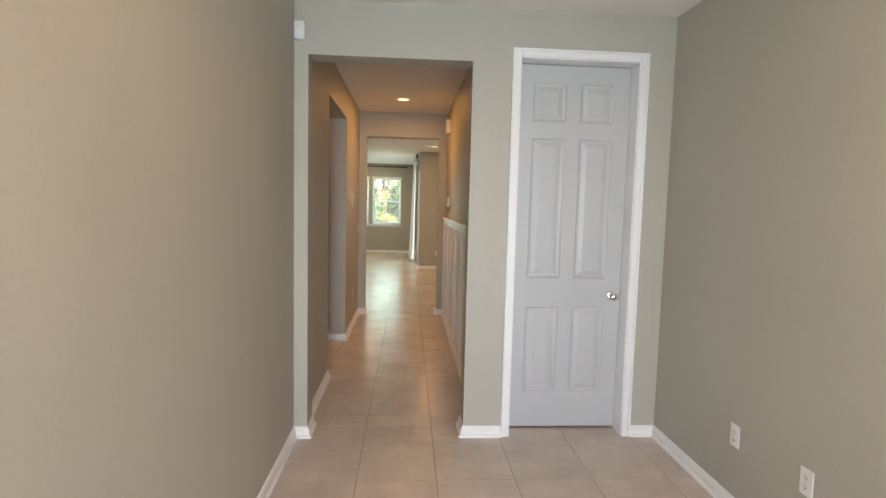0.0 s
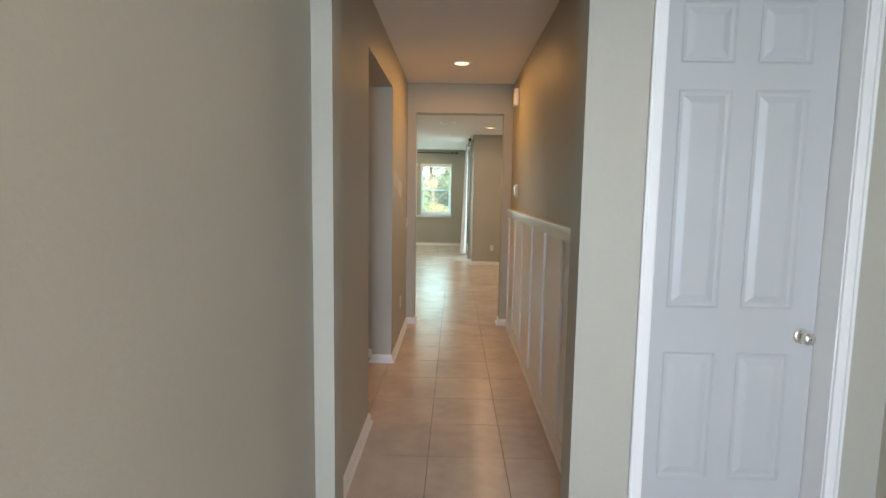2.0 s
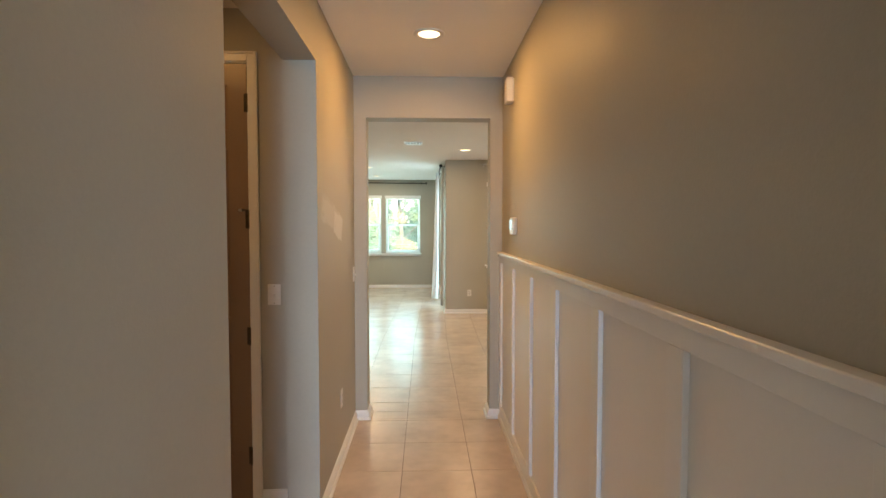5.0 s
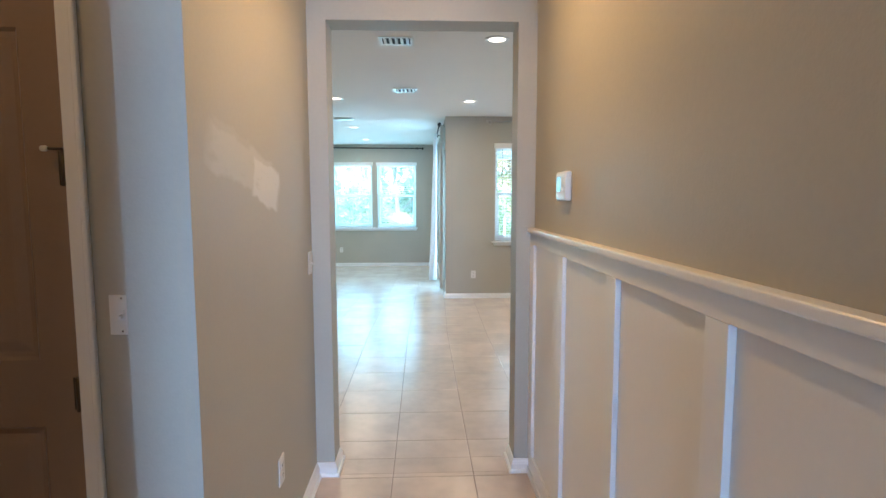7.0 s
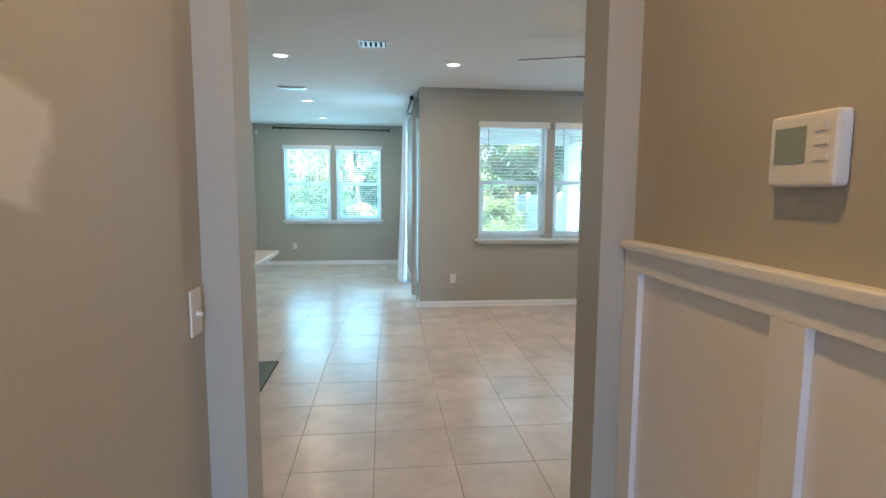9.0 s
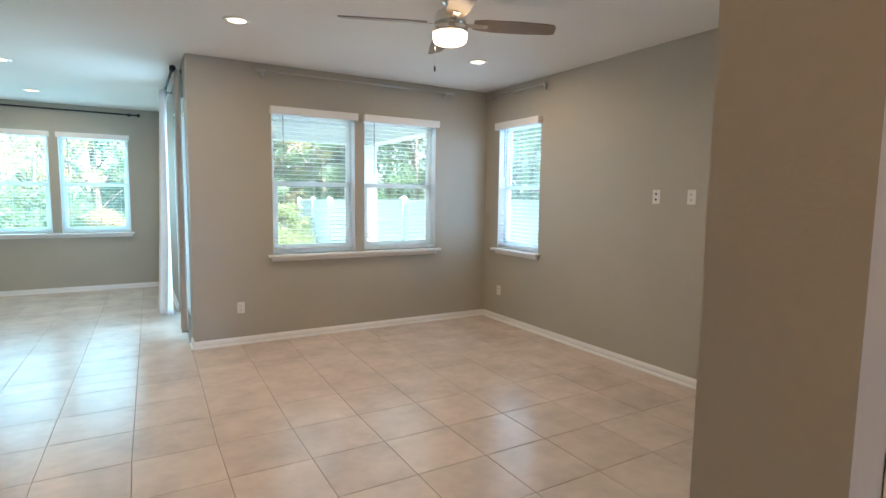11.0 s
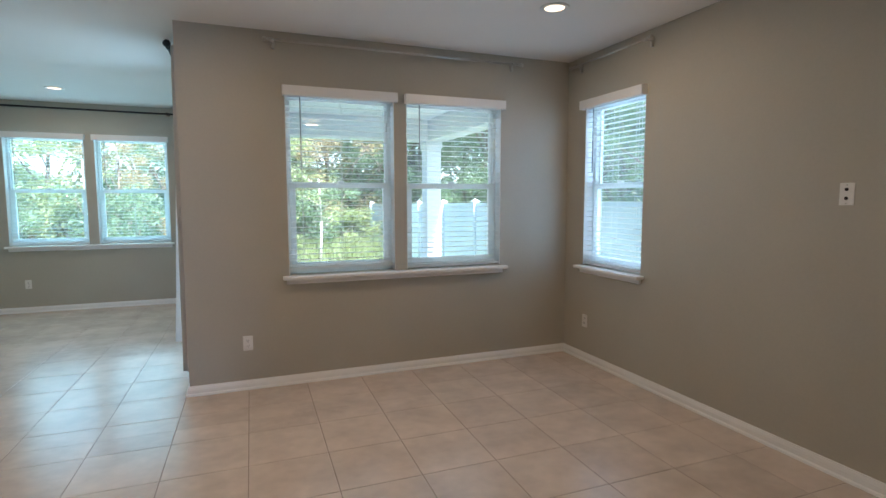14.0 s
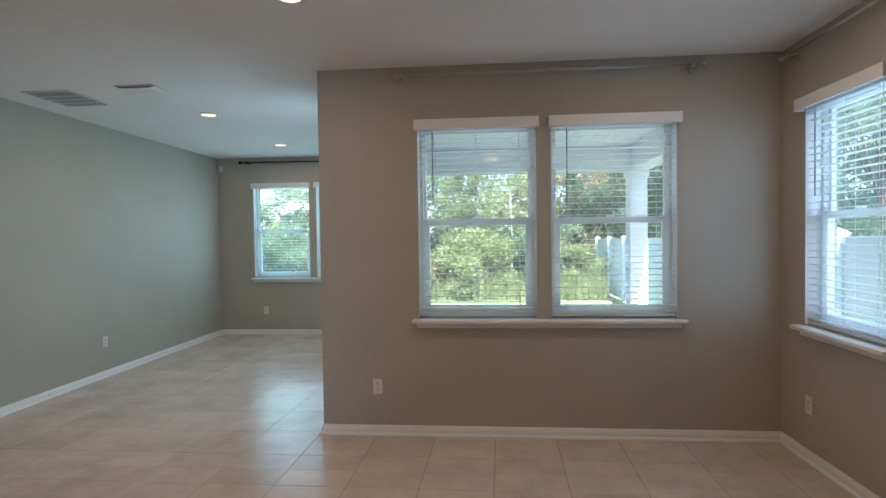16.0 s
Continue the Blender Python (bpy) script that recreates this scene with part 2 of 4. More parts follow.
for cy, cz, ru, rv, weight in ((6.16, 1.66, 0.16, 0.05, 0.08), (6.28, 1.605, 0.30, 0.070, 0.20), (6.52, 1.545, 0.17, 0.075, 0.46)):
    cu, cv = 0.99 * cy - 0.14 * cz + 0.07, 0.14 * cy + 0.99 * cz + 0.05
    off = node("ShaderNodeVectorMath", "SUBTRACT", wmix.outputs[0], value=(cu, cv, 0)).outputs[0]
    rel = node("ShaderNodeVectorMath", "MULTIPLY", off, value=(1 / ru, 1 / rv, 0)).outputs[0]
    sides = node("ShaderNodeSeparateXYZ", "", node("ShaderNodeVectorMath", "ABSOLUTE", rel).outputs[0])
    far = node("ShaderNodeMath", "MAXIMUM", sides.outputs[0], sides.outputs[1]).outputs[0]
    mr = node("ShaderNodeMapRange", "", far)
    mr.inputs["From Min"].default_value, mr.inputs["From Max"].default_value = 1.10, 0.88
    mr.inputs["To Max"].default_value = weight
    mask = mr.outputs[0] if mask is None else node("ShaderNodeMath", "MAXIMUM", mask, mr.outputs[0]).outputs[0]
mask = node("ShaderNodeMath", "MULTIPLY", mask, srange.outputs[0]).outputs[0]
pm = nt.nodes.new("ShaderNodeMix")
pm.data_type = "RGBA"
pm.inputs["B"].default_value = (0.86, 0.88, 0.87, 1)
nt.links.new(mask, pm.inputs["Factor"])
nt.links.new(old, pm.inputs["A"])
nt.links.new(pm.outputs["Result"], pb.inputs["Base Color"])


# ---- mesh helpers ----
def mesh_object(name, bm, mat, parent=None):
    me = bpy.data.meshes.new(name)
    bmesh.ops.recalc_face_normals(bm, faces=bm.faces)
    bm.to_mesh(me)
    bm.free()
    me.materials.append(mat)
    ob = new(name, me)
    if parent:
        ob.parent = parent
    return ob


def part(name, bm, mat, parent, label=""):
    ob = mesh_object(name, bm, mat, parent)
    if label:
        ob["label"] = label
    return ob


def thing(name, at, label, category, group="", kind="", rz=0.0):
    e = new(name)
    e.empty_display_size = 0.1
    e.matrix_world = pose(*at, 0, 0, rz)
    return tagged(e, label, category, group, kind)


def box(bm, lo, hi, bevel=0.0, segments=2):
    c = [(a + b) / 2 for a, b in zip(lo, hi)]
    s = [abs(b - a) for a, b in zip(lo, hi)]
    made = bmesh.ops.create_cube(bm, size=1, matrix=Matrix.Translation(c) @ Matrix.Diagonal((*s, 1)))
    if bevel:
        edges = list({e for v in made["verts"] for e in v.link_edges})
        bmesh.ops.bevel(bm, geom=edges, offset=min(bevel, min(s) * 0.45), segments=segments, affect="EDGES", profile=0.6)
    return bm


def boxed(lo, hi, bevel=0.0, segments=2):
    return box(bmesh.new(), lo, hi, bevel, segments)


def lathe(profile, steps=32, m=None, bm=None, caps=True):
    """A turned shape from (radius, height) pairs, closed at both ends."""
    bm = bm or bmesh.new()
    m = m or Matrix()
    rings = []
    for r, h in profile:
        rings.append([bm.verts.new(m @ Vector((r * math.cos(2 * math.pi * k / steps), r * math.sin(2 * math.pi * k / steps), h))) for k in range(steps)])
    for a, b in zip(rings, rings[1:]):
        for k in range(steps):
            bm.faces.new((a[k], a[(k + 1) % steps], b[(k + 1) % steps], b[k]))
    if caps:
        bm.faces.new(rings[0][::-1])
        bm.faces.new(rings[-1])
    for f in bm.faces:
        f.smooth = len(f.verts) == 4
    return bm


def bar(a, b, r, steps=12, bm=None):
    a, b = Vector(a), Vector(b)
    m = Matrix.Translation(a) @ (b - a).to_track_quat("Z", "Y").to_matrix().to_4x4()
    return lathe([(r, 0), (r, (b - a).length)], steps, m, bm)


def grid_wall(name, axis, lo, hi, holes, mat, label):
    """A wall slab from lo to hi; holes run through its thickness along axis ('x' or 'y') as (a0, a1, z0, z1)."""
    bm = bmesh.new()
    run = 1 if axis == "x" else 0
    cuts_a = sorted({lo[run], hi[run], *(v for h in holes for v in h[:2])})
    cuts_z = sorted({lo[2], hi[2], *(v for h in holes for v in h[2:])})

    def solid(i, j):
        if not (0 <= i < len(cuts_a) - 1 and 0 <= j < len(cuts_z) - 1):
            return False
        a, z = (cuts_a[i] + cuts_a[i + 1]) / 2, (cuts_z[j] + cuts_z[j + 1]) / 2
        return not any(h[0] < a < h[1] and h[2] < z < h[3] for h in holes)

    other = 0 if axis == "x" else 1
    cache = {}

    def vert(a, z, side):
        key = (a, z, side)
        if key not in cache:
            p = [0, 0, z]
            p[run], p[other] = a, (lo, hi)[side][other]
            cache[key] = bm.verts.new(p)
        return cache[key]

    for i in range(len(cuts_a) - 1):
        for j in range(len(cuts_z) - 1):
            if not solid(i, j):
                continue
            a0, a1, z0, z1 = cuts_a[i], cuts_a[i + 1], cuts_z[j], cuts_z[j + 1]
            for s in (0, 1):
                bm.faces.new([vert(a0, z0, s), vert(a1, z0, s), vert(a1, z1, s), vert(a0, z1, s)])
            for (di, dj), (p, q) in (((-1, 0), ((a0, z0), (a0, z1))), ((1, 0), ((a1, z0), (a1, z1))), ((0, -1), ((a0, z0), (a1, z0))), ((0, 1), ((a0, z1), (a1, z1)))):
                if not solid(i + di, j + dj):
                    bm.faces.new([vert(*p, 0), vert(*q, 0), vert(*q, 1), vert(*p, 1)])
    return tagged(mesh_object(name, bm, mat), label, "wall", kind="structure")


# ---- the large structure ----
YF = 16.61      # far wall of the living room
XR = 3.645       # side wall with two windows
YN = 12.53      # window wall beside the terrace
XS = 0.318      # wall with the glass door to the terrace
XL = -2.61
WZ0, WZ1 = 0.860, 2.305
floor = tagged(mesh_object("floor", boxed((-4.7, -2.0, -0.10), (XR + 0.2, YN, -0.0203)), grout), "brown grout bed under square beige floor tiles", "floor", kind="structure")
tagged(mesh_object("floor_living_room", boxed((XL - 0.2, YN, -0.10), (XS + 0.2, YF + 0.2, -0.0203)), grout), "brown grout bed under living room tiles", "floor", kind="structure")
tagged(mesh_object("ceiling", boxed((-4.7, -2.0, CEIL), (XR + 0.2, YN + 0.2, CEIL + 0.2)), ceiling_paint), "white textured plaster ceiling", "ceiling", kind="structure")
tagged(mesh_object("ceiling_living_room", boxed((XL - 0.2, YN + 0.2, CEIL), (XS + 0.2, YF + 0.2, CEIL + 0.2)), ceiling_paint), "white textured plaster ceiling", "ceiling", kind="structure")
FL = -0.027
OP1 = (-0.570, 0.445, FL, 2.405)
OP2 = (-0.520, 0.471, FL, 2.405)
DOORX = (0.755, 1.515)
DOORH = 2.437
grid_wall("wall_foyer_west", "x", (-0.78, -2.0, FL), (-0.655, 3.39, CEIL), [], wall_paint, "greige painted foyer wall with slight sheen")
grid_wall("wall_foyer_east", "x", (1.745, -2.0, FL), (1.87, 7.30, CEIL), [], wall_paint, "greige painted foyer wall")
# unseen wall; its opening is assumed, to let the entrance light in
grid_wall("wall_foyer_south", "y", (-0.655, -2.0, FL), (1.745, -1.86, CEIL), [(-0.42, 0.82, 0.02, 2.44)], wall_paint, "plain unseen wall with an assumed open entrance")
grid_wall("wall_foyer_north", "y", (-0.78, 3.39, FL), (1.745, 3.565, CEIL), [OP1, (DOORX[0] - 0.02, DOORX[1] + 0.02, FL, DOORH + 0.02)], wall_paint, "greige wall with a cased closet door and hall opening")
grid_wall("wall_hall_west", "x", (-0.79, 3.565, FL), (-0.617, 7.30, CEIL), [(4.58, 5.855, FL, 2.405)], patched_paint, "greige hall wall with pale touch-up smears")
grid_wall("wall_hall_east", "x", (0.570, 3.565, FL), (0.69, 7.30, CEIL), [], wall_paint, "greige hall wall above white wainscot")
grid_wall("wall_hall_north", "y", (-4.5, 7.30, FL), (XR, 7.470, CEIL), [OP2], wall_paint, "greige wall with a plain opening into the great room")
GD = (-1.84, -1.028)
grid_wall("wall_vestibule_north", "y", (-2.2, 6.02, FL), (-0.79, 6.15, CEIL), [(GD[0] - 0.02, GD[1] + 0.02, FL, DOORH + 0.02)], wall_paint, "greige wall round the brown inner door")
grid_wall("wall_vestibule_west", "x", (-2.3, 4.3, FL), (-2.2, 6.15, CEIL), [], wall_paint, "plain greige wall")
grid_wall("wall_vestibule_south", "y", (-2.2, 4.3, FL), (-0.79, 4.42, CEIL), [], wall_paint, "plain greige wall")
W1, W2 = (1.067, 1.940), (2.045, 2.935)
W3, W4 = (11.505, 12.255), (7.73, 8.53)
F1, F2 = (-2.057, -1.169), (-1.055, -0.179)
SL = (12.82, 14.42)
grid_wall("wall_great_room_north", "y", (XS, YN, FL), (XR + 0.2, YN + 0.2, CEIL), [(*W1, WZ0, WZ1), (*W2, WZ0, WZ1)], wall_paint, "greige wall with a pair of white windows")
grid_wall("wall_great_room_east", "x", (XR, 7.30, FL), (XR + 0.2, YN, CEIL), [(*W3, WZ0, WZ1), (*W4, WZ0, WZ1)], wall_paint, "greige wall with two single windows")
grid_wall("wall_living_east", "x", (XS, YN + 0.2, FL), (XS + 0.2, YF + 0.2, CEIL), [(*SL, FL, 2.40)], wall_paint, "greige wall with a curtained glass door")
grid_wall("wall_living_north", "y", (XL - 0.2, YF, FL), (XS, YF + 0.2, CEIL), [(*F1, WZ0, WZ1), (*F2, WZ0, WZ1)], wall_paint, "greige far wall with a pair of windows")
grid_wall("wall_living_west", "x", (XL - 0.2, 11.9, FL), (XL, YF, CEIL), [], wall_paint, "long plain greige wall")
grid_wall("wall_kitchen_north", "y", (-4.5, 11.9, FL), (XL - 0.2, 12.1, CEIL), [], wall_paint, "plain greige wall")
grid_wall("wall_kitchen_west", "x", (-4.7, 7.30, FL), (-4.5, 12.1, CEIL), [], wall_paint, "plain greige wall")

BASE_PROFILE = ((0, 0), (0.029, 0), (0.029, 0.006), (0.026, 0.014), (0.0175, 0.019), (0.016, 0.0185), (0.016, 0.046), (0.013, 0.052), (0.012, 0.058), (0.007, 0.065), (0.006, 0.071), (0, 0.073))


def baseboard(points):
    """A moulded strip along a line on the floor; the wall is on the left of the way walked."""
    bm = bmesh.new()
    pts = [Vector((x, y, 0)) for x, y in points]
    loops = []
    for i, p in enumerate(pts):
        d0 = (p - pts[i - 1]).normalized() if i else (pts[1] - p).normalized()
        d1 = (pts[i + 1] - p).normalized() if i + 1 < len(pts) else d0
        n0, n1 = Vector((d0.y, -d0.x, 0)), Vector((d1.y, -d1.x, 0))
        mitre = (n0 + n1) / max(0.3, 1 + n0.dot(n1))
        loops.append([bm.verts.new(p + mitre * a + Vector((0, 0, h - 0.018))) for a, h in BASE_PROFILE])
    for a, b in zip(loops, loops[1:]):
        for k in range(len(BASE_PROFILE) - 1):
            bm.faces.new((a[k], b[k], b[k + 1], a[k + 1]))
    bm.faces.new(loops[0])
    bm.faces.new(loops[-1][::-1])
    ob = mesh_object("baseboard", bm, trim_paint)
    return tagged(ob, "white moulded baseboard along the wall foot", "baseboard", "baseboards", "structure")


CAS = 0.060     # casing width
baseboard([(-0.655, -1.85), (-0.655, 3.39), (OP1[0], 3.39), (OP1[0], 3.565), (-0.617, 3.565), (-0.617, 4.58), (-0.79, 4.58)])
baseboard([(0.56, 3.565), (OP1[1], 3.565), (OP1[1], 3.39), (DOORX[0] - CAS, 3.39)])
baseboard([(DOORX[1] + CAS, 3.39), (1.745, 3.39), (1.745, -1.85)])
baseboard([(-0.79, 6.02), (-0.79, 5.855), (-0.617, 5.855), (-0.617, 7.30), (OP2[0], 7.30), (OP2[0], 7.470), (-4.5, 7.470)])
baseboard([(GD[1] + CAS, 6.02), (-0.79, 6.02)])
baseboard([(XR, 7.470), (OP2[1], 7.470), (OP2[1], 7.30), (0.556, 7.30)])
baseboard([(XS, SL[0] - 0.08), (XS, YN), (XR, YN), (XR, 7.470)])
baseboard([(XL, 11.9), (XL, YF), (XS, YF), (XS, SL[1] + 0.08)])

# roof with eaves, out of view; terrace roof and its post
# reaches far south and past the walls only to keep direct sun out
roof = tagged(mesh_object("roof", boxed((-5.1, -4.8, 2.96), (XR + 0.62, YN + 0.3, 3.12)), roof_mat), "unseen dark roof slab, oversized to keep sun out", "roof", kind="structure")
tagged(mesh_object("roof_living_room", boxed((-5.1, YN + 0.3, 2.96), (XS + 0.2, YF + 0.65, 3.12)), roof_mat), "unseen roof slab over the living room", "roof", kind="structure")


# ---- doors ----
def panel_mesh(w, h, face, edge=0.0):
    """A moulded panel, w by h, centred, in the plane y = face, looking to -y."""
    bm = bmesh.new()
    rings = []
    for inset, depth in ((0, 0), (0.010, 0.009), (0.024, 0.011), (0.052, 0.002), (0.058, 0.001)):
        a, b = w / 2 - inset, h / 2 - inset
        rings.append([bm.verts.new((x, face + depth, z)) for x, z in ((-a, -b), (a, -b), (a, b), (-a, b))])
    for p, q in zip(rings, rings[1:]):
        for k in range(4):
            bm.faces.new((p[k], p[(k + 1) % 4], q[(k + 1) % 4], q[k]))
    bm.faces.new(rings[-1])
    return bm


aged_nickel = material("dull_nickel", (0.10, 0.085, 0.07), 0.4, metal=0.6, var=0.1)


def six_panel_door(name, x0, x1, height, y, recess, paint, label, knob_right=True, hinges=False):
    d = thing(name, ((x0 + x1) / 2, y, 0), label, "door", kind="structure")
    w, t = x1 - x0, 0.040
    stile, mull = 0.108, 0.095
    pw = (w - 2 * stile - mull) / 2
    rows = ((0.245, 0.831), (1.030, 1.962), (2.070, 2.320))
    holes = [(sx * (mull + pw) / 2 - pw / 2, sx * (mull + pw) / 2 + pw / 2, a, b) for sx in (-1, 1) for a, b in rows]
    slab = grid_wall("slab", "y", (-w / 2 + 0.003, recess, -0.002), (w / 2 - 0.003, recess + t, height - 0.003), holes, paint, "x")
    for key in ("label", "category", "kind"):
        del slab[key]
    slab.parent = d
    for a0, a1, z0, z1 in holes:
        p = part("panel", panel_mesh(a1 - a0, z1 - z0, recess), paint, d)
        p.location = ((a0 + a1) / 2, 0, (z0 + z1) / 2)
    part("core", boxed((-w / 2 + 0.02, recess + 0.018, 0.03), (w / 2 - 0.02, recess + 0.034, height - 0.02)), paint, d)
    for s in (-1, 1):
        part("jamb", boxed((s * (w / 2 + 0.0005), 0.0, FL), (s * (w / 2 + 0.0185), 0.172 if recess > 0.05 else 0.126, height + 0.0185)), trim_paint, d)
        part("casing", box(boxed((s * (w / 2 + 0.006), -0.013, FL), (s * (w / 2 + 0.045), -0.0005, height + CAS - 0.001), 0.004), (s * (w / 2 + 0.0452), -0.020, FL), (s * (w / 2 + CAS), -0.0005, height + CAS), 0.006), trim_paint, d)
        part("stop", boxed((s * (w / 2), recess + t + 0.001, FL), (s * (w / 2 - 0.010), recess + t + 0.012, height)), trim_paint, d)
    part("jamb", boxed((-w / 2, 0.0, height + 0.0005), (w / 2, 0.126, height + 0.0185)), trim_paint, d)
    part("casing", box(boxed((-w / 2 - 0.005, -0.0125, height + 0.006), (w / 2 + 0.005, -0.0005, height + 0.045), 0.004), (-w / 2 - 0.044, -0.0195, height + 0.0452), (w / 2 + 0.044, -0.0005, height + CAS - 0.0005), 0.006), trim_paint, d)
    kx = (w / 2 - 0.06) * (1 if knob_right else -1)
    m = Matrix.Translation((kx, recess, 0.915)) @ pose(0, 0, 0, 90)
    kn = part("knob", lathe([(0.004, 0.0), (0.012, 0.004), (0.011, 0.026), (0.020, 0.032), (0.027, 0.042), (0.0285, 0.052), (0.024, 0.062), (0.012, 0.067), (0.002, 0.068)], 28, m), chrome, d, "brushed nickel knob")
    part("rosette", lathe([(0.033, 0.0005), (0.033, 0.003), (0.029, 0.007), (0.013, 0.009)], 28, m), chrome, kn)
    part("keyhole", lathe([(0.004, 0.0675), (0.004, 0.0695)], 10, m), dark_slot, kn)
    if hinges:
        for z in (0.25, 0.93, 1.58, 2.22):
            hx = (w / 2 + 0.002) * (-1 if knob_right else 1)
            h = part("hinge", bar((hx, recess - 0.008, z - 0.05), (hx, recess - 0.008, z + 0.05), 0.010, 12, boxed((hx - 0.020, recess - 0.003, z - 0.048), (hx + 0.020, recess - 0.0005, z + 0.048))), aged_nickel, d, "dull nickel hinge")
            if abs(z - 1.58) < 0.01:
                stop = part("hinge_stop", bar((hx, recess - 0.010, z + 0.052), (hx - 0.030, recess - 0.030, z + 0.052), 0.004, 10), aged_nickel, h)
                part("bumper", lathe([(0.002, 0), (0.008, 0.002), (0.008, 0.014), (0.005, 0.018)], 14, Matrix.Translation((hx - 0.030, recess - 0.030, z + 0.052)) @ pose(0, 0, 0, 0, -90, 0)), plastic, h)
    return d


six_panel_door("door_1", DOORX[0], DOORX[1], DOORH, 3.39, 0.125, door_paint, "closed pale grey six-panel closet door with white casing")
six_panel_door("door_2", GD[0], GD[1], DOORH, 6.02, 0.004, brown_paint, "closed taupe brown six-panel door with white casing", False, True)


# ---- windows and blinds ----
def window(name, w, at, rz, label):
    """Single-hung vinyl window; local x along the wall, y outward, z up from the opening's foot."""
    h = WZ1 - WZ0
    win = thing(name, at, label, "window", "windows", "structure", rz)
    fr = bmesh.new()
    y0, y1 = 0.10, 0.165
    for lo, hi in (((-w / 2 + 0.001, y0, 0.001), (-w / 2 + 0.030, y1, h - 0.001)), ((w / 2 - 0.030, y0, 0.001), (w / 2 - 0.001, y1, h - 0.001)), ((-w / 2 + 0.030, y0, 0.001), (w / 2 - 0.030, y1, 0.040)), ((-w / 2 + 0.030, y0, h - 0.035), (w / 2 - 0.030, y1, h - 0.001))):
        box(fr, lo, hi, 0.004)
    part("frame", fr, vinyl, win)
    # white boards added on the greige reveals to stand in for skylight there
    for s in (-1, 1):
        part("skylit_reveal_lining", boxed((s * (w / 2 - 0.0045), 0.0015, 0.0065), (s * (w / 2 - 0.0005), 0.099, h - 0.0055)), trim_paint, win)
    part("skylit_reveal_lining", boxed((-w / 2 + 0.0005, 0.0015, h - 0.005), (w / 2 - 0.0005, 0.099, h - 0.001)), trim_paint, win)
    mid = 0.712
    up = bmesh.new()
    for lo, hi in (((-w / 2 + 0.031, 0.132, mid), (-w / 2 + 0.050, 0.160, h - 0.036)), ((w / 2 - 0.050, 0.132, mid), (w / 2 - 0.031, 0.160, h - 0.036)), ((-w / 2 + 0.050, 0.132, mid), (w / 2 - 0.050, 0.160, mid + 0.030)), ((-w / 2 + 0.050, 0.132, h - 0.055), (w / 2 - 0.050, 0.160, h - 0.036))):
        box(up, lo, hi, 0.003)
    us = part("upper_sash", up, vinyl, win)
    lw = bmesh.new()
    for lo, hi in (((-w / 2 + 0.031, 0.092, 0.041), (-w / 2 + 0.075, 0.128, mid + 0.028)), ((w / 2 - 0.075, 0.092, 0.041), (w / 2 - 0.031, 0.128, mid + 0.028)), ((-w / 2 + 0.075, 0.092, mid - 0.018), (w / 2 - 0.075, 0.128, mid + 0.028)), ((-w / 2 + 0.075, 0.092, 0.041), (w / 2 - 0.075, 0.128, 0.090))):
        box(lw, lo, hi, 0.004)
    ls = part("lower_sash", lw, vinyl, win)
    part("latch", boxed((-0.03, 0.080, mid + 0.0285), (0.03, 0.110, mid + 0.042), 0.004), vinyl, ls)
    for pname, par, lo, hi in (("pane", us, (-w / 2 + 0.049, 0.145, mid + 0.029), (w / 2 - 0.049, 0.149, h - 0.054)), ("pane", ls, (-w / 2 + 0.074, 0.108, 0.089), (w / 2 - 0.074, 0.112, mid - 0.017))):
        g = part(pname, boxed(lo, hi), pane_glass, par, "clear glass pane")
        g.visible_shadow = False
    return win


def stool(name, w, at, rz, inner):
    """The window board: a nosed stool over a small apron, with a lining board in each opening."""
    bm = boxed((-w / 2, -0.075, -0.022), (w / 2, -0.0005, 0.006), 0.009, 3)
    box(bm, (-w / 2 + 0.03, -0.024, -0.062), (w / 2 - 0.03, -0.0005, -0.0225), 0.008, 3)
    for a, b in inner:
        box(bm, (a + 0.002, -0.0005, 0.0005), (b - 0.002, 0.099, 0.006))
    ob = mesh_object(name, bm, trim_paint)
    ob.matrix_world = pose(*at, 0, 0, rz)
    return tagged(ob, "white moulded window stool with apron", "window sill", "window sills", "structure")


slat_meshes = {}


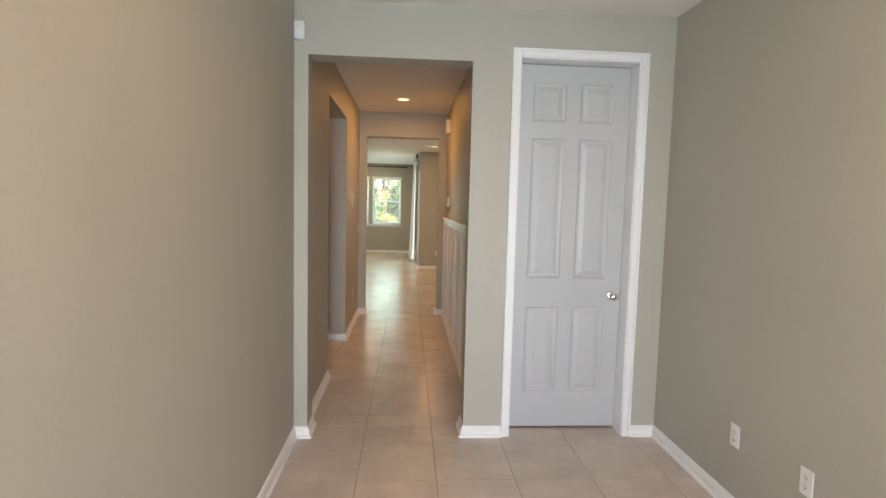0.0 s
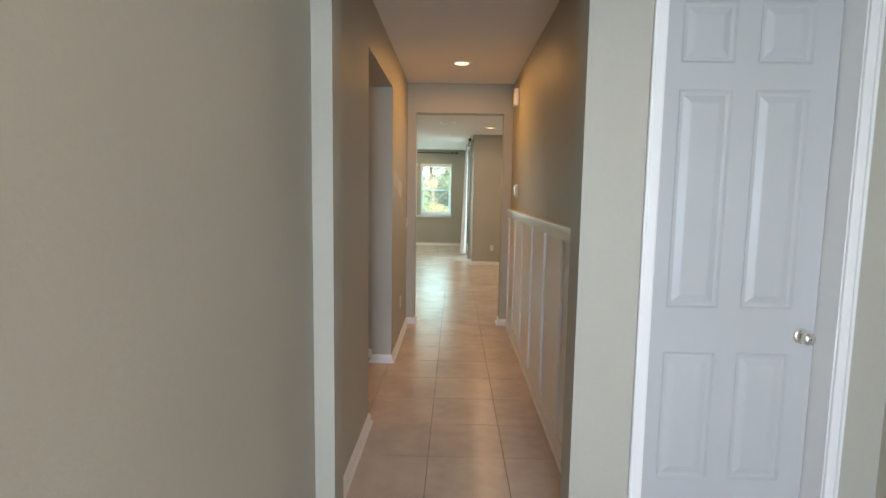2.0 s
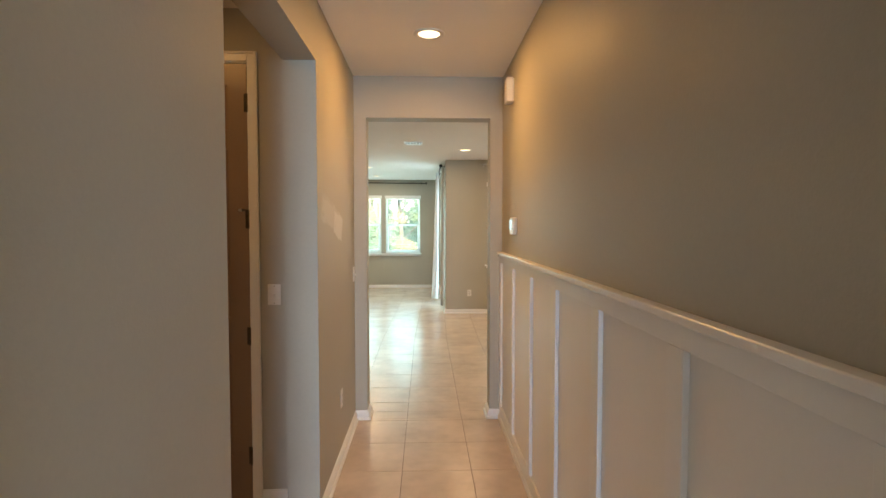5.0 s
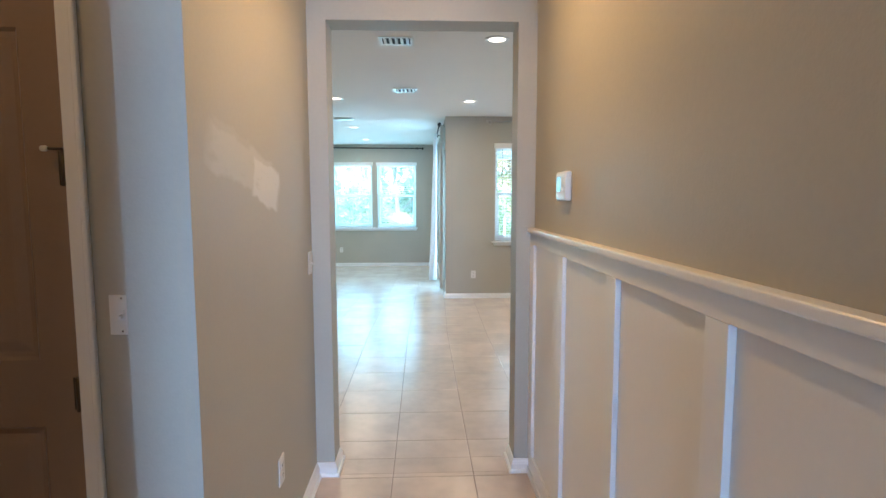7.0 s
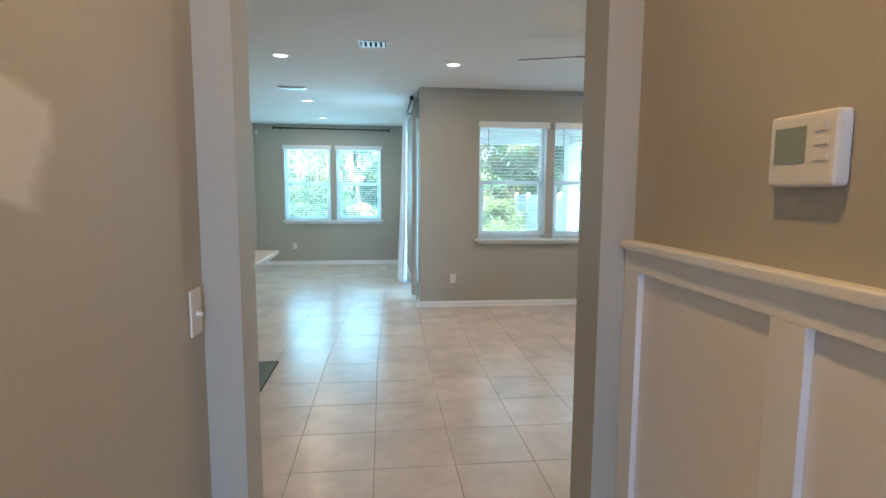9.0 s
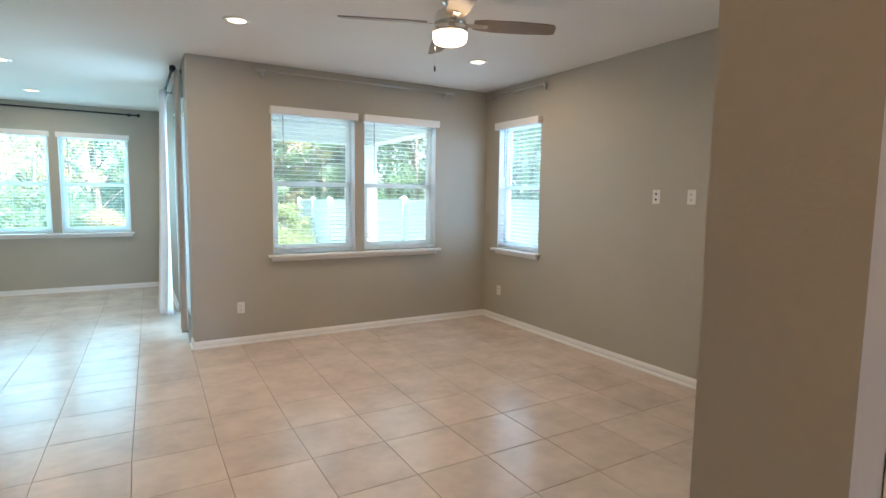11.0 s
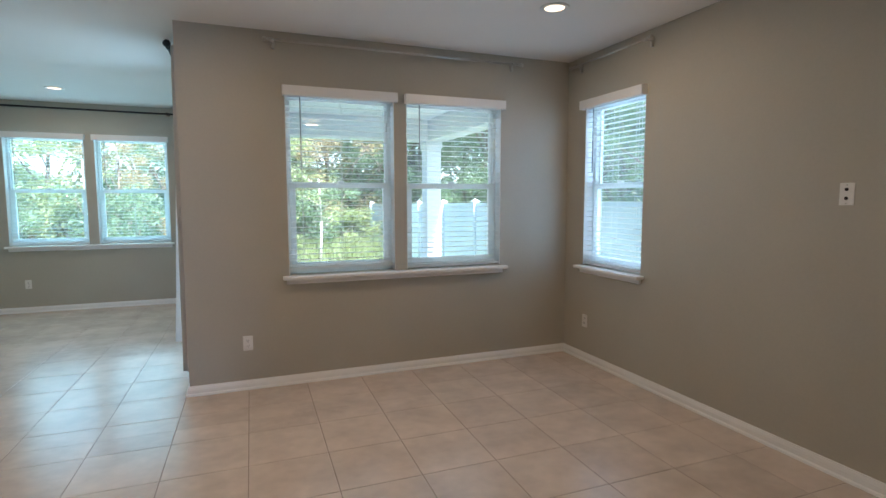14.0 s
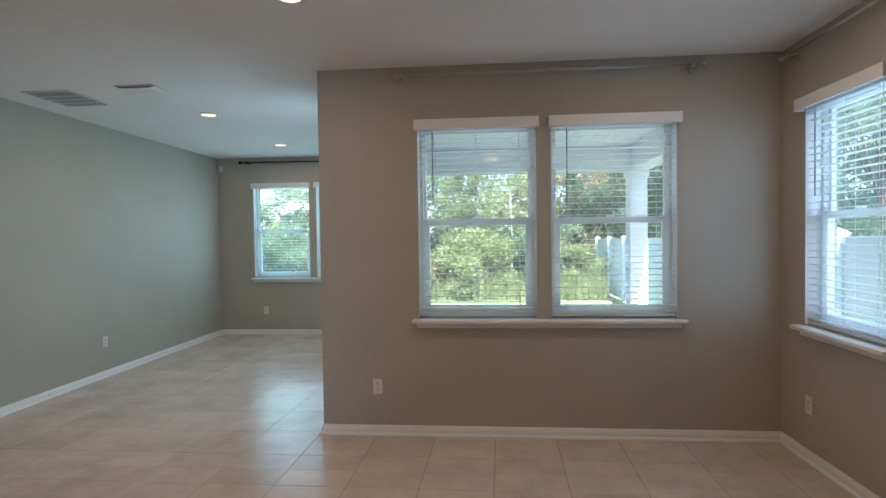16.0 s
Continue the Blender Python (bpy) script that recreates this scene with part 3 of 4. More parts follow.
def blind(w, at, rz, lift, label, wand=True):
    """An open horizontal blind inside the opening, its valance standing proud of the wall."""
    b = thing("window_blind", at, label, "blind", "window blinds", "", rz)
    h = WZ1 - WZ0
    v = boxed((-w / 2 - 0.018, -0.062, h - 0.052), (w / 2 + 0.018, -0.048, h + 0.024), 0.004, 3)
    for s in (-1, 1):
        box(v, (s * (w / 2 + 0.018), -0.048, h - 0.052), (s * (w / 2 + 0.006), -0.001, h + 0.024), 0.003)
    part("valance", v, trim_paint, b, "white moulded valance")
    part("headrail", boxed((-w / 2 + 0.006, 0.010, h - 0.048), (w / 2 - 0.006, 0.066, h - 0.006), 0.004), slat_mat, b)
    key = round(w, 3)
    if key not in slat_meshes:
        bm = bmesh.new()
        cols = []
        for k in range(4):
            u = k / 3 - 0.5
            cols.append([[bm.verts.new((sx * (w / 2 - 0.010), u * 0.048, 0.0012 * (1 - 4 * u * u) + dz)) for sx in (-1, 1)] for dz in (0, 0.0027)])
        for p, q in zip(cols, cols[1:]):
            bm.faces.new((p[0][0], p[0][1], q[0][1], q[0][0]))
            bm.faces.new((p[1][0], q[1][0], q[1][1], p[1][1]))
            for e in (0, 1):
                bm.faces.new((p[0][e], q[0][e], q[1][e], p[1][e]))
        for c in (cols[0], cols[-1]):
            bm.faces.new((c[0][0], c[1][0], c[1][1], c[0][1]))
        bmesh.ops.recalc_face_normals(bm, faces=bm.faces)
        me = bpy.data.meshes.new("slat")
        bm.to_mesh(me)
        bm.free()
        me.materials.append(slat_mat)
        slat_meshes[key] = me
    n = 31
    z0, z1 = lift + 0.040, h - 0.075
    rng = random.Random(round(at[0] * 10 + at[1] * 100))
    for k in range(n):
        s = new("slat", slat_meshes[key])
        s.parent = b
        s.location = (rng.uniform(-0.0015, 0.0015), 0.038, z0 + (z1 - z0) * k / (n - 1))
        s.rotation_euler = (radians(rng.uniform(-0.9, 0.7)), radians(rng.uniform(-0.15, 0.15)), 0)
    part("bottom_rail", boxed((-w / 2 + 0.008, 0.013, lift + 0.006), (w / 2 - 0.008, 0.063, lift + 0.026), 0.004), slat_mat, b)
    for x in (-w * 0.36, 0.0, w * 0.36):
        part("ladder_cord", bar((x, 0.010, lift + 0.02), (x, 0.010, h - 0.05), 0.0012, 6, bar((x, 0.066, lift + 0.02), (x, 0.066, h - 0.05), 0.0012, 6)), slat_mat, b)
    if wand:
        part("tilt_wand", lathe([(0.002, 0), (0.0045, 0.01), (0.0045, 0.55), (0.002, 0.56)], 8, Matrix.Translation((-w / 2 + 0.115, -0.006, h - 0.61))), label_grey, b, "slim grey tilt wand")
    part("pull_cord", bar((w / 2 - 0.06, -0.004, lift + 0.10), (w / 2 - 0.06, -0.004, h - 0.05), 0.0014, 6), slat_mat, b)
    return b


for i, ((a, b), lift) in enumerate(((W1, 0.035), (W2, 0.008))):
    window(f"window_{i + 1}", b - a, ((a + b) / 2, YN, WZ0), 0, "white vinyl single-hung window facing the terrace")
    blind(b - a, ((a + b) / 2, YN, WZ0), 0, lift, "open white slatted blind, slightly raised" if i == 0 else "open white slatted blind, fully lowered")
for i, (a, b) in enumerate((W3, W4)):
    window(f"window_{i + 3}", b - a, (XR, (a + b) / 2, WZ0), -90, "white vinyl single-hung window facing the side yard")
    blind(b - a, (XR, (a + b) / 2, WZ0), -90, 0.006, "open white slatted blind in the side window")
    stool(f"window_sill_{i + 2}", b - a + 0.09, (XR, (a + b) / 2, WZ0 - 0.006), -90, [(-(b - a) / 2, (b - a) / 2)])
for i, (a, b) in enumerate((F1, F2)):
    window(f"window_{i + 5}", b - a, ((a + b) / 2, YF, WZ0), 0, "white vinyl single-hung window facing the back garden")
    blind(b - a, ((a + b) / 2, YF, WZ0), 0, 0.006, "open white slatted blind in the far window")
mid = (W1[0] + W2[1]) / 2
stool("window_sill_1", W2[1] - W1[0] + 0.10, (mid, YN, WZ0 - 0.006), 0, [(W1[0] - mid, W1[1] - mid), (W2[0] - mid, W2[1] - mid)])
mid = (F1[0] + F2[1]) / 2
stool("window_sill_4", F2[1] - F1[0] + 0.08, (mid, YF, WZ0 - 0.006), 0, [(F1[0] - mid, F1[1] - mid), (F2[0] - mid, F2[1] - mid)])

# ---- glass door to the terrace ----
gd = thing("door_3", (XS + 0.08, (SL[0] + SL[1]) / 2, 0), "white framed glass door to the terrace", "door", kind="structure")
gl = (SL[1] - SL[0]) / 2
part("frame", box(box(boxed((0, -gl + 0.001, 0), (0.10, -gl + 0.045, 2.399), 0.004), (0, gl - 0.045, 0), (0.10, gl - 0.001, 2.399), 0.004), (0, -gl + 0.045, 2.355), (0.10, gl - 0.045, 2.399), 0.004), vinyl, gd)
part("threshold", boxed((0, -gl + 0.045, -0.026), (0.10, gl - 0.045, 0.022), 0.004), chrome, gd)
for s, yy in ((-1, 0.02), (1, 0.055)):
    a, b = (-gl + 0.047, 0.03) if s < 0 else (-0.03, gl - 0.047)
    lf = bmesh.new()
    for lo, hi in (((yy, a, 0.024), (yy + 0.03, a + 0.06, 2.352)), ((yy, b - 0.06, 0.024), (yy + 0.03, b, 2.352)), ((yy, a + 0.06, 0.024), (yy + 0.03, b - 0.06, 0.12)), ((yy, a + 0.06, 2.28), (yy + 0.03, b - 0.06, 2.352))):
        box(lf, lo, hi, 0.003)
    leaf = part("sliding_leaf", lf, vinyl, gd)
    p = part("pane", boxed((yy + 0.012, a + 0.059, 0.119), (yy + 0.018, b - 0.059, 2.281)), pane_glass, leaf, "clear glass pane")
    p.visible_shadow = False
    if s < 0:
        part("handle", boxed((yy - 0.03, a + 0.02, 0.95), (yy - 0.001, a + 0.04, 1.15), 0.006), vinyl, leaf)


def curtain(y0, y1, x, top, foot, folds, spread, mat, label, full=1.0):
    """A gathered curtain hung along y: a folded cloth with a little thickness, wider and looser at its hem."""
    bm = bmesh.new()
    cols, rows = folds * 10, 26
    rng = random.Random(int(y0 * 100))
    phase = [rng.uniform(-0.5, 0.5) for _ in range(folds + 1)]
    sheets = []
    for side in (0, 1):
        grid = []
        for j in range(rows + 1):
            v = j / rows
            z = top + (foot - top) * v
            line = []
            for i in range(cols + 1):
                u = i / cols
                f = u * folds
                wave = math.sin(2 * math.pi * f + phase[int(f)] * 0.5 + 0.6 * math.sin(3 * v + f))
                amp = full * (0.030 + 0.014 * v) + spread * 0.12 * v * v
                yy = y0 + (y1 - y0) * u + (u - 0.5) * spread * v * v
                line.append(bm.verts.new((x + amp * wave - (0.01 + 0.2 * spread) * v + side * 0.003, yy, z + 0.004 * math.sin(5 * f))))
            grid.append(line)
        sheets.append(grid)
        for j in range(rows):
            for i in range(cols):
                q = bm.faces.new((grid[j][i], grid[j][i + 1], grid[j + 1][i + 1], grid[j + 1][i]))
                q.smooth = True
    for i in range(cols):
        for j in (0, rows):
            bm.faces.new((sheets[0][j][i], sheets[0][j][i + 1], sheets[1][j][i + 1], sheets[1][j][i]))
    for j in range(rows):
        for i in (0, cols):
            bm.faces.new((sheets[0][j][i], sheets[0][j + 1][i], sheets[1][j + 1][i], sheets[1][j][i]))
    ob = mesh_object("curtain", bm, mat)
    return tagged(ob, label, "curtain", "terrace door curtains")


curtain(12.90, 13.14, 0.278, 2.655, 0.060, 5, 0.0, curtain_beige, "gathered beige curtain beside the glass door", 0.6)
curtain(14.05, 14.40, 0.205, 2.655, 0.045, 5, 0.22, curtain_white, "gathered white sheer curtain beside the glass door")


def rod(a, b, out, r, mat, finial, label, group):
    """A curtain rod from a to b with brackets back to the wall; out points into the room."""
    a, b, out = Vector(a), Vector(b), Vector(out)
    t = thing("curtain_rod", a, label, "curtain rod", group)
    d = (b - a).normalized()
    le = (b - a).length
    part("pole", bar((0, 0, 0), d * le, r, 14), mat, t)
    turn = d.to_track_quat("Z", "Y").to_matrix().to_4x4()
    for p, s in ((Vector(), -1), (d * le, 1)):
        m = Matrix.Translation(p) @ (turn if s > 0 else turn @ pose(0, 0, 0, 180))
        if mat is satin_nickel:
            prof = [(r, 0), (finial * 0.75, 0.001), (finial * 0.75, 0.010), (finial * 0.5, 0.012), (finial * 0.5, 0.020), (finial, 0.022), (finial, 0.040), (finial * 0.8, 0.045), (finial * 0.2, 0.046)]
        else:
            prof = [(r * 0.9, 0), (finial * 0.6, 0.004), (finial * 0.55, 0.012), (finial * 0.9, 0.018), (finial, 0.03), (finial * 0.85, 0.044), (finial * 0.3, 0.052)]
        part("finial", lathe(prof, 20, m), mat, t)
        q = p - s * d * (0.03 if mat is satin_nickel else min(0.09, le * 0.1))
        br = bar(q, q - out * 0.078, 0.006, 10)
        if mat is satin_nickel:
            box(br, q - out * 0.079 - Vector((0.011, 0.011, 0.045)) + out * 0.011, q - out * 0.079 + Vector((0.011, 0.011, 0.018)) - out * 0.008, 0.002)
        plate = Matrix.Translation(q - out * 0.0795) @ out.to_track_quat("Z", "Y").to_matrix().to_4x4()
        lathe([(0.020, 0), (0.020, 0.003), (0.012, 0.006)], 16, plate, br)
        lathe([(r * 1.7, -0.026), (r * 1.7, 0.008)], 14, Matrix.Translation(q) @ turn, br)
        part("bracket", br, mat, t)
    return t


rod((0.960, YN - 0.08, 2.643), (3.060, YN - 0.08, 2.643), (0, -1, 0), 0.0085, satin_nickel, 0.019, "bare brushed nickel curtain rod above the pair of windows", "nickel curtain rods")
rod((XR - 0.08, 11.42, 2.638), (XR - 0.08, 12.35, 2.638), (-1, 0, 0), 0.0085, satin_nickel, 0.019, "bare brushed nickel curtain rod above the side window", "nickel curtain rods")
rod((XR - 0.08, 7.65, 2.640), (XR - 0.08, 8.59, 2.640), (-1, 0, 0), 0.0085, satin_nickel, 0.019, "bare brushed nickel curtain rod above the side window", "nickel curtain rods")
rod((-2.19, YF - 0.08, 2.650), (-0.05, YF - 0.08, 2.636), (0, -1, 0), 0.012, black_metal, 0.028, "bare black iron curtain rod above the far windows", "black curtain rods")
rod((0.238, 12.95, 2.665), (0.238, 14.46, 2.665), (-1, 0, 0), 0.012, black_metal, 0.030, "black iron curtain rod with ball finials over the glass door", "black curtain rods")

# ---- hall wainscot ----
WX = 0.570
ws = thing("wainscot", (WX, 3.565, 0), "white board and batten wainscot with cap rail", "wainscot", kind="structure")
L = 7.30 - 3.565
part("backing", boxed((-0.006, 0.001, 0.0), (-0.0005, L - 0.001, 1.315)), wainscot_paint, ws)
part("top_rail", boxed((-0.024, 0.001, 1.255), (-0.0065, L - 0.001, 1.3145), 0.002), trim_paint, ws)
part("cap", boxed((-0.043, 0.001, 1.3155), (-0.0005, L - 0.001, 1.340), 0.007, 3), trim_paint, ws)
part("bottom_rail", boxed((-0.020, 0.001, -0.026), (-0.0065, L - 0.001, 0.098), 0.004), trim_paint, ws)
part("shoe", boxed((-0.030, 0.001, -0.026), (-0.0205, L - 0.001, 0.022), 0.005), trim_paint, ws)
for y in (3.68, 4.285, 4.885, 5.488, 6.075, 6.68, 7.258):
    part("batten", boxed((-0.024, y - 3.565 - 0.042, 0.0985), (-0.0065, y - 3.565 + 0.041, 1.2545), 0.002), trim_paint, ws)


# ---- small fixtures ----
def wall_plate(kind, at, rz, label):
    """A cover plate; local -y looks into the room."""
    t = thing(kind, at, label, kind.replace("_", " "), kind + "s", "", rz)
    part("plate", boxed((-0.036, -0.0065, -0.058), (0.036, -0.0005, 0.058), 0.0035, 3), plastic, t)
    if kind == "wall_outlet":
        for z in (-0.021, 0.021):
            part("receptacle", boxed((-0.017, -0.0085, z - 0.0145), (0.017, -0.0066, z + 0.0145), 0.004, 2), plastic, t)
            part("slot", box(box(boxed((-0.008, -0.0092, z - 0.002), (-0.005, -0.0086, z + 0.007)), (0.005, -0.0092, z - 0.002), (0.008, -0.0086, z + 0.007)), (-0.003, -0.0092, z - 0.010), (0.003, -0.0086, z - 0.006)), dark_slot, t)
    elif kind == "light_switch":
        part("collar", boxed((-0.006, -0.0085, -0.013), (0.006, -0.0066, 0.013), 0.001), plastic, t)
        tog = part("toggle", boxed((-0.004, -0.022, -0.005), (0.004, -0.0086, 0.006), 0.002), plastic, t)
        tog.rotation_euler = (radians(18), 0, 0)
    elif kind == "media_plate":
        for z in (-0.022, 0.024):
            part("port", lathe([(0.009, 0.0066), (0.009, 0.010), (0.005, 0.012)], 14, Matrix.Translation((0, 0, z)) @ pose(0, 0, 0, 90)), dark_slot, t, "black media port")
    for z in (-0.048, 0.048) if kind != "wall_outlet" else (0.0,):
        part("screw", lathe([(0.003, 0.0064), (0.0025, 0.0078)], 10, Matrix.Translation((0, 0, z)) @ pose(0, 0, 0, 90)), chrome, t)
    return t


OUT = "white duplex outlet set low in the greige wall"
for at, rz in (((0.742, YN, 0.348), 0), ((XR, 9.295, 0.325), -90), ((XR, 12.20, 0.348), -90), ((-1.885, YF, 0.355), 0), ((XL, 14.05, 0.37), 90), ((1.745, 2.522, 0.37), -90), ((1.745, 2.035, 0.385), -90), ((-0.617, 6.59, 0.388), 90)):
    wall_plate("wall_outlet", at, rz, OUT)
wall_plate("wall_outlet", (XR, 9.695, 1.485), -90, "white duplex outlet at screen height beside a media plate")
wall_plate("media_plate", (XR, 10.02, 1.485), -90, "white media plate with two black ports")
wall_plate("light_switch", (-0.617, 7.232, 1.167), 90, "white toggle switch at the end of the hall wall")
wall_plate("light_switch", (-0.892, 6.02, 1.163), 0, "white toggle switch beside the brown door")


def corner_sensor(at, rz, label):
    t = thing("motion_sensor", at, label, "sensor", "motion sensors", "", rz)
    part("housing", boxed((-0.032, -0.046, -0.055), (0.032, -0.0005, 0.055), 0.012, 3), plastic, t)
    part("lens", boxed((-0.022, -0.051, -0.040), (0.022, -0.0465, 0.002), 0.002), slat_mat, t)
    return t


corner_sensor((-0.618, 3.39, 2.535), 0, "small white motion sensor high beside the hall opening")
corner_sensor((-2.56, YF, 2.57), 0, "small white motion sensor high in the corner")

chime = thing("door_chime", (WX, 6.80, 2.495), "white plastic door chime box high on the hall wall", "door chime", rz=-90)
part("cover", boxed((-0.055, -0.055, -0.085), (0.055, -0.0065, 0.085), 0.010, 3), plastic, chime)
part("backplate", boxed((-0.048, -0.006, -0.078), (0.048, -0.0005, 0.078)), plastic, chime)

th = thing("thermostat", (WX, 6.675, 1.545), "white wall thermostat with a grey display", "thermostat", rz=-90)
part("body", boxed((-0.072, -0.030, -0.060), (0.072, -0.0005, 0.060), 0.010, 3), plastic, th)
part("display", boxed((-0.056, -0.0312, -0.022), (0.012, -0.0302, 0.038)), lcd_mat, th, "grey green display")
for z in (-0.012, 0.012, 0.034):
    part("button", boxed((0.030, -0.0325, z - 0.007), (0.056, -0.0302, z + 0.007), 0.001), plastic, th)


def recessed_light(x, y):
    t = thing("recessed_light", (x, y, CEIL), "lit round recessed ceiling light with white trim", "ceiling light", "recessed lights")
    part("trim_ring", lathe([(0.066, -0.0005), (0.098, -0.0005), (0.098, -0.003), (0.090, -0.008), (0.070, -0.0065), (0.066, -0.0005)], 40, caps=False), plastic, t)
    part("lens", lathe([(0.0655, -0.001), (0.0655, -0.005), (0.03, -0.0065), (0.004, -0.007)], 40), lens_glow, t, "glowing frosted lens")


for x, y in DOWNLIGHTS:
    recessed_light(x, y)


def register(name, at, w, d, bars, along_y, label, slot_mat, blade_mat=plastic):
    """A ceiling grille: white rim, dark throat, tilted blades."""
    t = thing(name, at, label, "vent", "ceiling vents")
    rim = bmesh.new()
    e = 0.026
    for lo, hi in (((-w / 2, -d / 2, -0.009), (w / 2, -d / 2 + e, -0.0005)), ((-w / 2, d / 2 - e, -0.009), (w / 2, d / 2, -0.0005)), ((-w / 2, -d / 2 + e, -0.009), (-w / 2 + e, d / 2 - e, -0.0005)), ((w / 2 - e, -d / 2 + e, -0.009), (w / 2, d / 2 - e, -0.0005))):
        box(rim, lo, hi, 0.002)
    part("rim", rim, plastic, t)
    part("throat", boxed((-w / 2 + e, -d / 2 + e, -0.0025), (w / 2 - e, d / 2 - e, -0.0008)), slot_mat, t)
    span, ln = (w - 2 * e, d - 2 * e) if along_y else (d - 2 * e, w - 2 * e)
    for k in range(bars):
        c = -span / 2 + span * (k + 0.5) / bars
        half = span / bars * (0.30 if along_y else 0.20)
        bl = part("blade", boxed((-half, -ln / 2 + 0.001, -0.0012), (half, ln / 2 - 0.001, 0.0012)), blade_mat, t)
        bl.location = (c, 0, -0.009) if along_y else (0, c, -0.009)
        bl.rotation_euler = (0, radians(25), 0) if along_y else (0, radians(25), radians(90))
    return t


register("ceiling_vent", (-0.228, 8.77, CEIL), 0.27, 0.22, 5, True, "white ceiling register with dark slots", dark_slot)
register("ceiling_vent", (-0.215, 10.65, CEIL), 0.27, 0.22, 5, True, "white ceiling register with dark slots", dark_slot)
rg = register("return_grille", (-2.07, 13.0, CEIL), 0.44, 0.50, 16, False, "large return air grille with grey louvres in the ceiling", dark_slot, material("grey_grille_enamel", (0.44, 0.48, 0.49), 0.5))
for k in (-1, 0, 1):
    part("divider", boxed((-0.193, k * 0.112 - 0.006, -0.0145), (0.193, k * 0.112 + 0.006, -0.0105), 0.001), plastic, rg, "white cross bar")
ss = thing("supply_register", (-1.25, 12.78, CEIL), "white supply register with a dropped deflector plate in the ceiling", "vent", "ceiling vents")
part("rim", boxed((-0.165, -0.10, -0.007), (0.165, 0.10, -0.0005), 0.003), plastic, ss)
part("throat", boxed((-0.135, -0.072, -0.0085), (0.135, 0.072, -0.0072)), plastic, ss)
part("deflector_plate", boxed((-0.125, -0.074, -0.023), (0.125, 0.074, -0.018), 0.002), plastic, ss)
for s_ in (-1, 1):
    fl = part("end_flap", boxed((-0.022, -0.072, -0.0015), (0.022, 0.072, 0.0015), 0.0005), plastic, ss)
    fl.location = (s_ * 0.143, 0, -0.0145)
    fl.rotation_euler = (0, radians(-17 * s_), 0)
    part("stay", boxed((s_ * 0.060 - 0.003, -0.003, -0.0178), (s_ * 0.060 + 0.003, 0.003, -0.0087)), plastic, ss)

# ---- ceiling fan ----
FX, FY = 1.641, 10.06
fan = thing("ceiling_fan", (FX, FY, CEIL), "four-blade ceiling fan with brushed nickel body and lit drum light", "ceiling fan")
part("canopy", lathe([(0.020, -0.060), (0.050, -0.056), (0.062, -0.030), (0.066, -0.0005)], 36), chrome, fan)
part("downrod", lathe([(0.016, -0.082), (0.016, -0.0605)], 18), chrome, fan)
part("motor_housing", lathe([(0.098, -0.196), (0.103, -0.190), (0.103, -0.150), (0.097, -0.128), (0.082, -0.105), (0.055, -0.090), (0.030, -0.0825)], 40), chrome, fan)
lk = part("light_drum", lathe([(0.030, -0.300), (0.090, -0.297), (0.102, -0.288), (0.107, -0.270), (0.109, -0.238)], 40), fan_glow, fan, "glowing frosted glass drum")
part("collar", lathe([(0.1095, -0.2375), (0.112, -0.236), (0.111, -0.205), (0.104, -0.1965)], 40), chrome, lk)
for k in range(4):
    ang = radians(-21 + 90 * k)
    turn = Matrix.Rotation(ang, 4, "Z")
    bm = bmesh.new()
    outline = [(0.15, -0.050), (0.22, -0.064), (0.40, -0.070), (0.60, -0.066), (0.670, -0.058), (0.690, -0.030), (0.700, 0.040), (0.680, 0.052), (0.50, 0.066), (0.30, 0.068), (0.20, 0.058), (0.15, 0.045)]
    low = [bm.verts.new((x, y, -0.0035)) for x, y in outline]
    top = [bm.verts.new((x, y, 0.0035)) for x, y in outline]
    bm.faces.new(low[::-1])
    bm.faces.new(top)
    for i in range(len(outline)):
        j = (i + 1) % len(outline)
        bm.faces.new((low[i], low[j], top[j], top[i]))
    bl = part("blade", bm, blade_wood, fan, "grey brown wooden blade")
    bl.matrix_basis = Matrix.Translation((0, 0, -0.176)) @ turn @ Matrix.Rotation(radians(-13), 4, "X")
    ib = boxed((0.095, -0.022, -0.009), (0.245, 0.022, -0.0037), 0.002)
    part("blade_iron", ib, chrome, bl)
ch = part("pull_chain", bar((-0.080, 0.050, -0.435), (-0.080, 0.050, -0.200), 0.0014, 6), chrome, fan)
part("fob", lathe([(0.002, -0.472), (0.006, -0.465), (0.0065, -0.440), (0.003, -0.4355)], 12, Matrix.Translation((-0.080, 0.050, 0))), black_metal, ch)

# ---- kitchen island and its pendant ----
isl = thing("kitchen_island", (-1.855, 9.54, 0), "grey painted kitchen island with white baseboard", "kitchen island")
island_paint = material("grey_island_paint", (0.33, 0.335, 0.32), 0.45, var=0.03, bump=0.2, bump_scale=140)
part("body", boxed((-0.40, -1.40, -0.026), (0.42, 1.20, 0.884), 0.003), island_paint, isl)
part("skirting", box(boxed((0.4205, -1.40, -0.026), (0.436, 1.216, 0.090), 0.003), (-0.40, 1.2005, -0.026), (0.42, 1.216, 0.090), 0.003), trim_paint, isl)
tagged(mesh_object("countertop", boxed((-2.30, 8.10, 0.8845), (-1.090, 10.82, 0.922), 0.008, 3), counter_stone), "pale stone countertop on the kitchen island", "countertop")
pen = thing("pendant_lamp", (-1.56, 10.80, CEIL), "clear glass bell pendant lamp hanging over the island", "pendant lamp")
part("canopy", lathe([(0.010, -0.022), (0.055, -0.018), (0.060, -0.0005)], 28), chrome, pen)
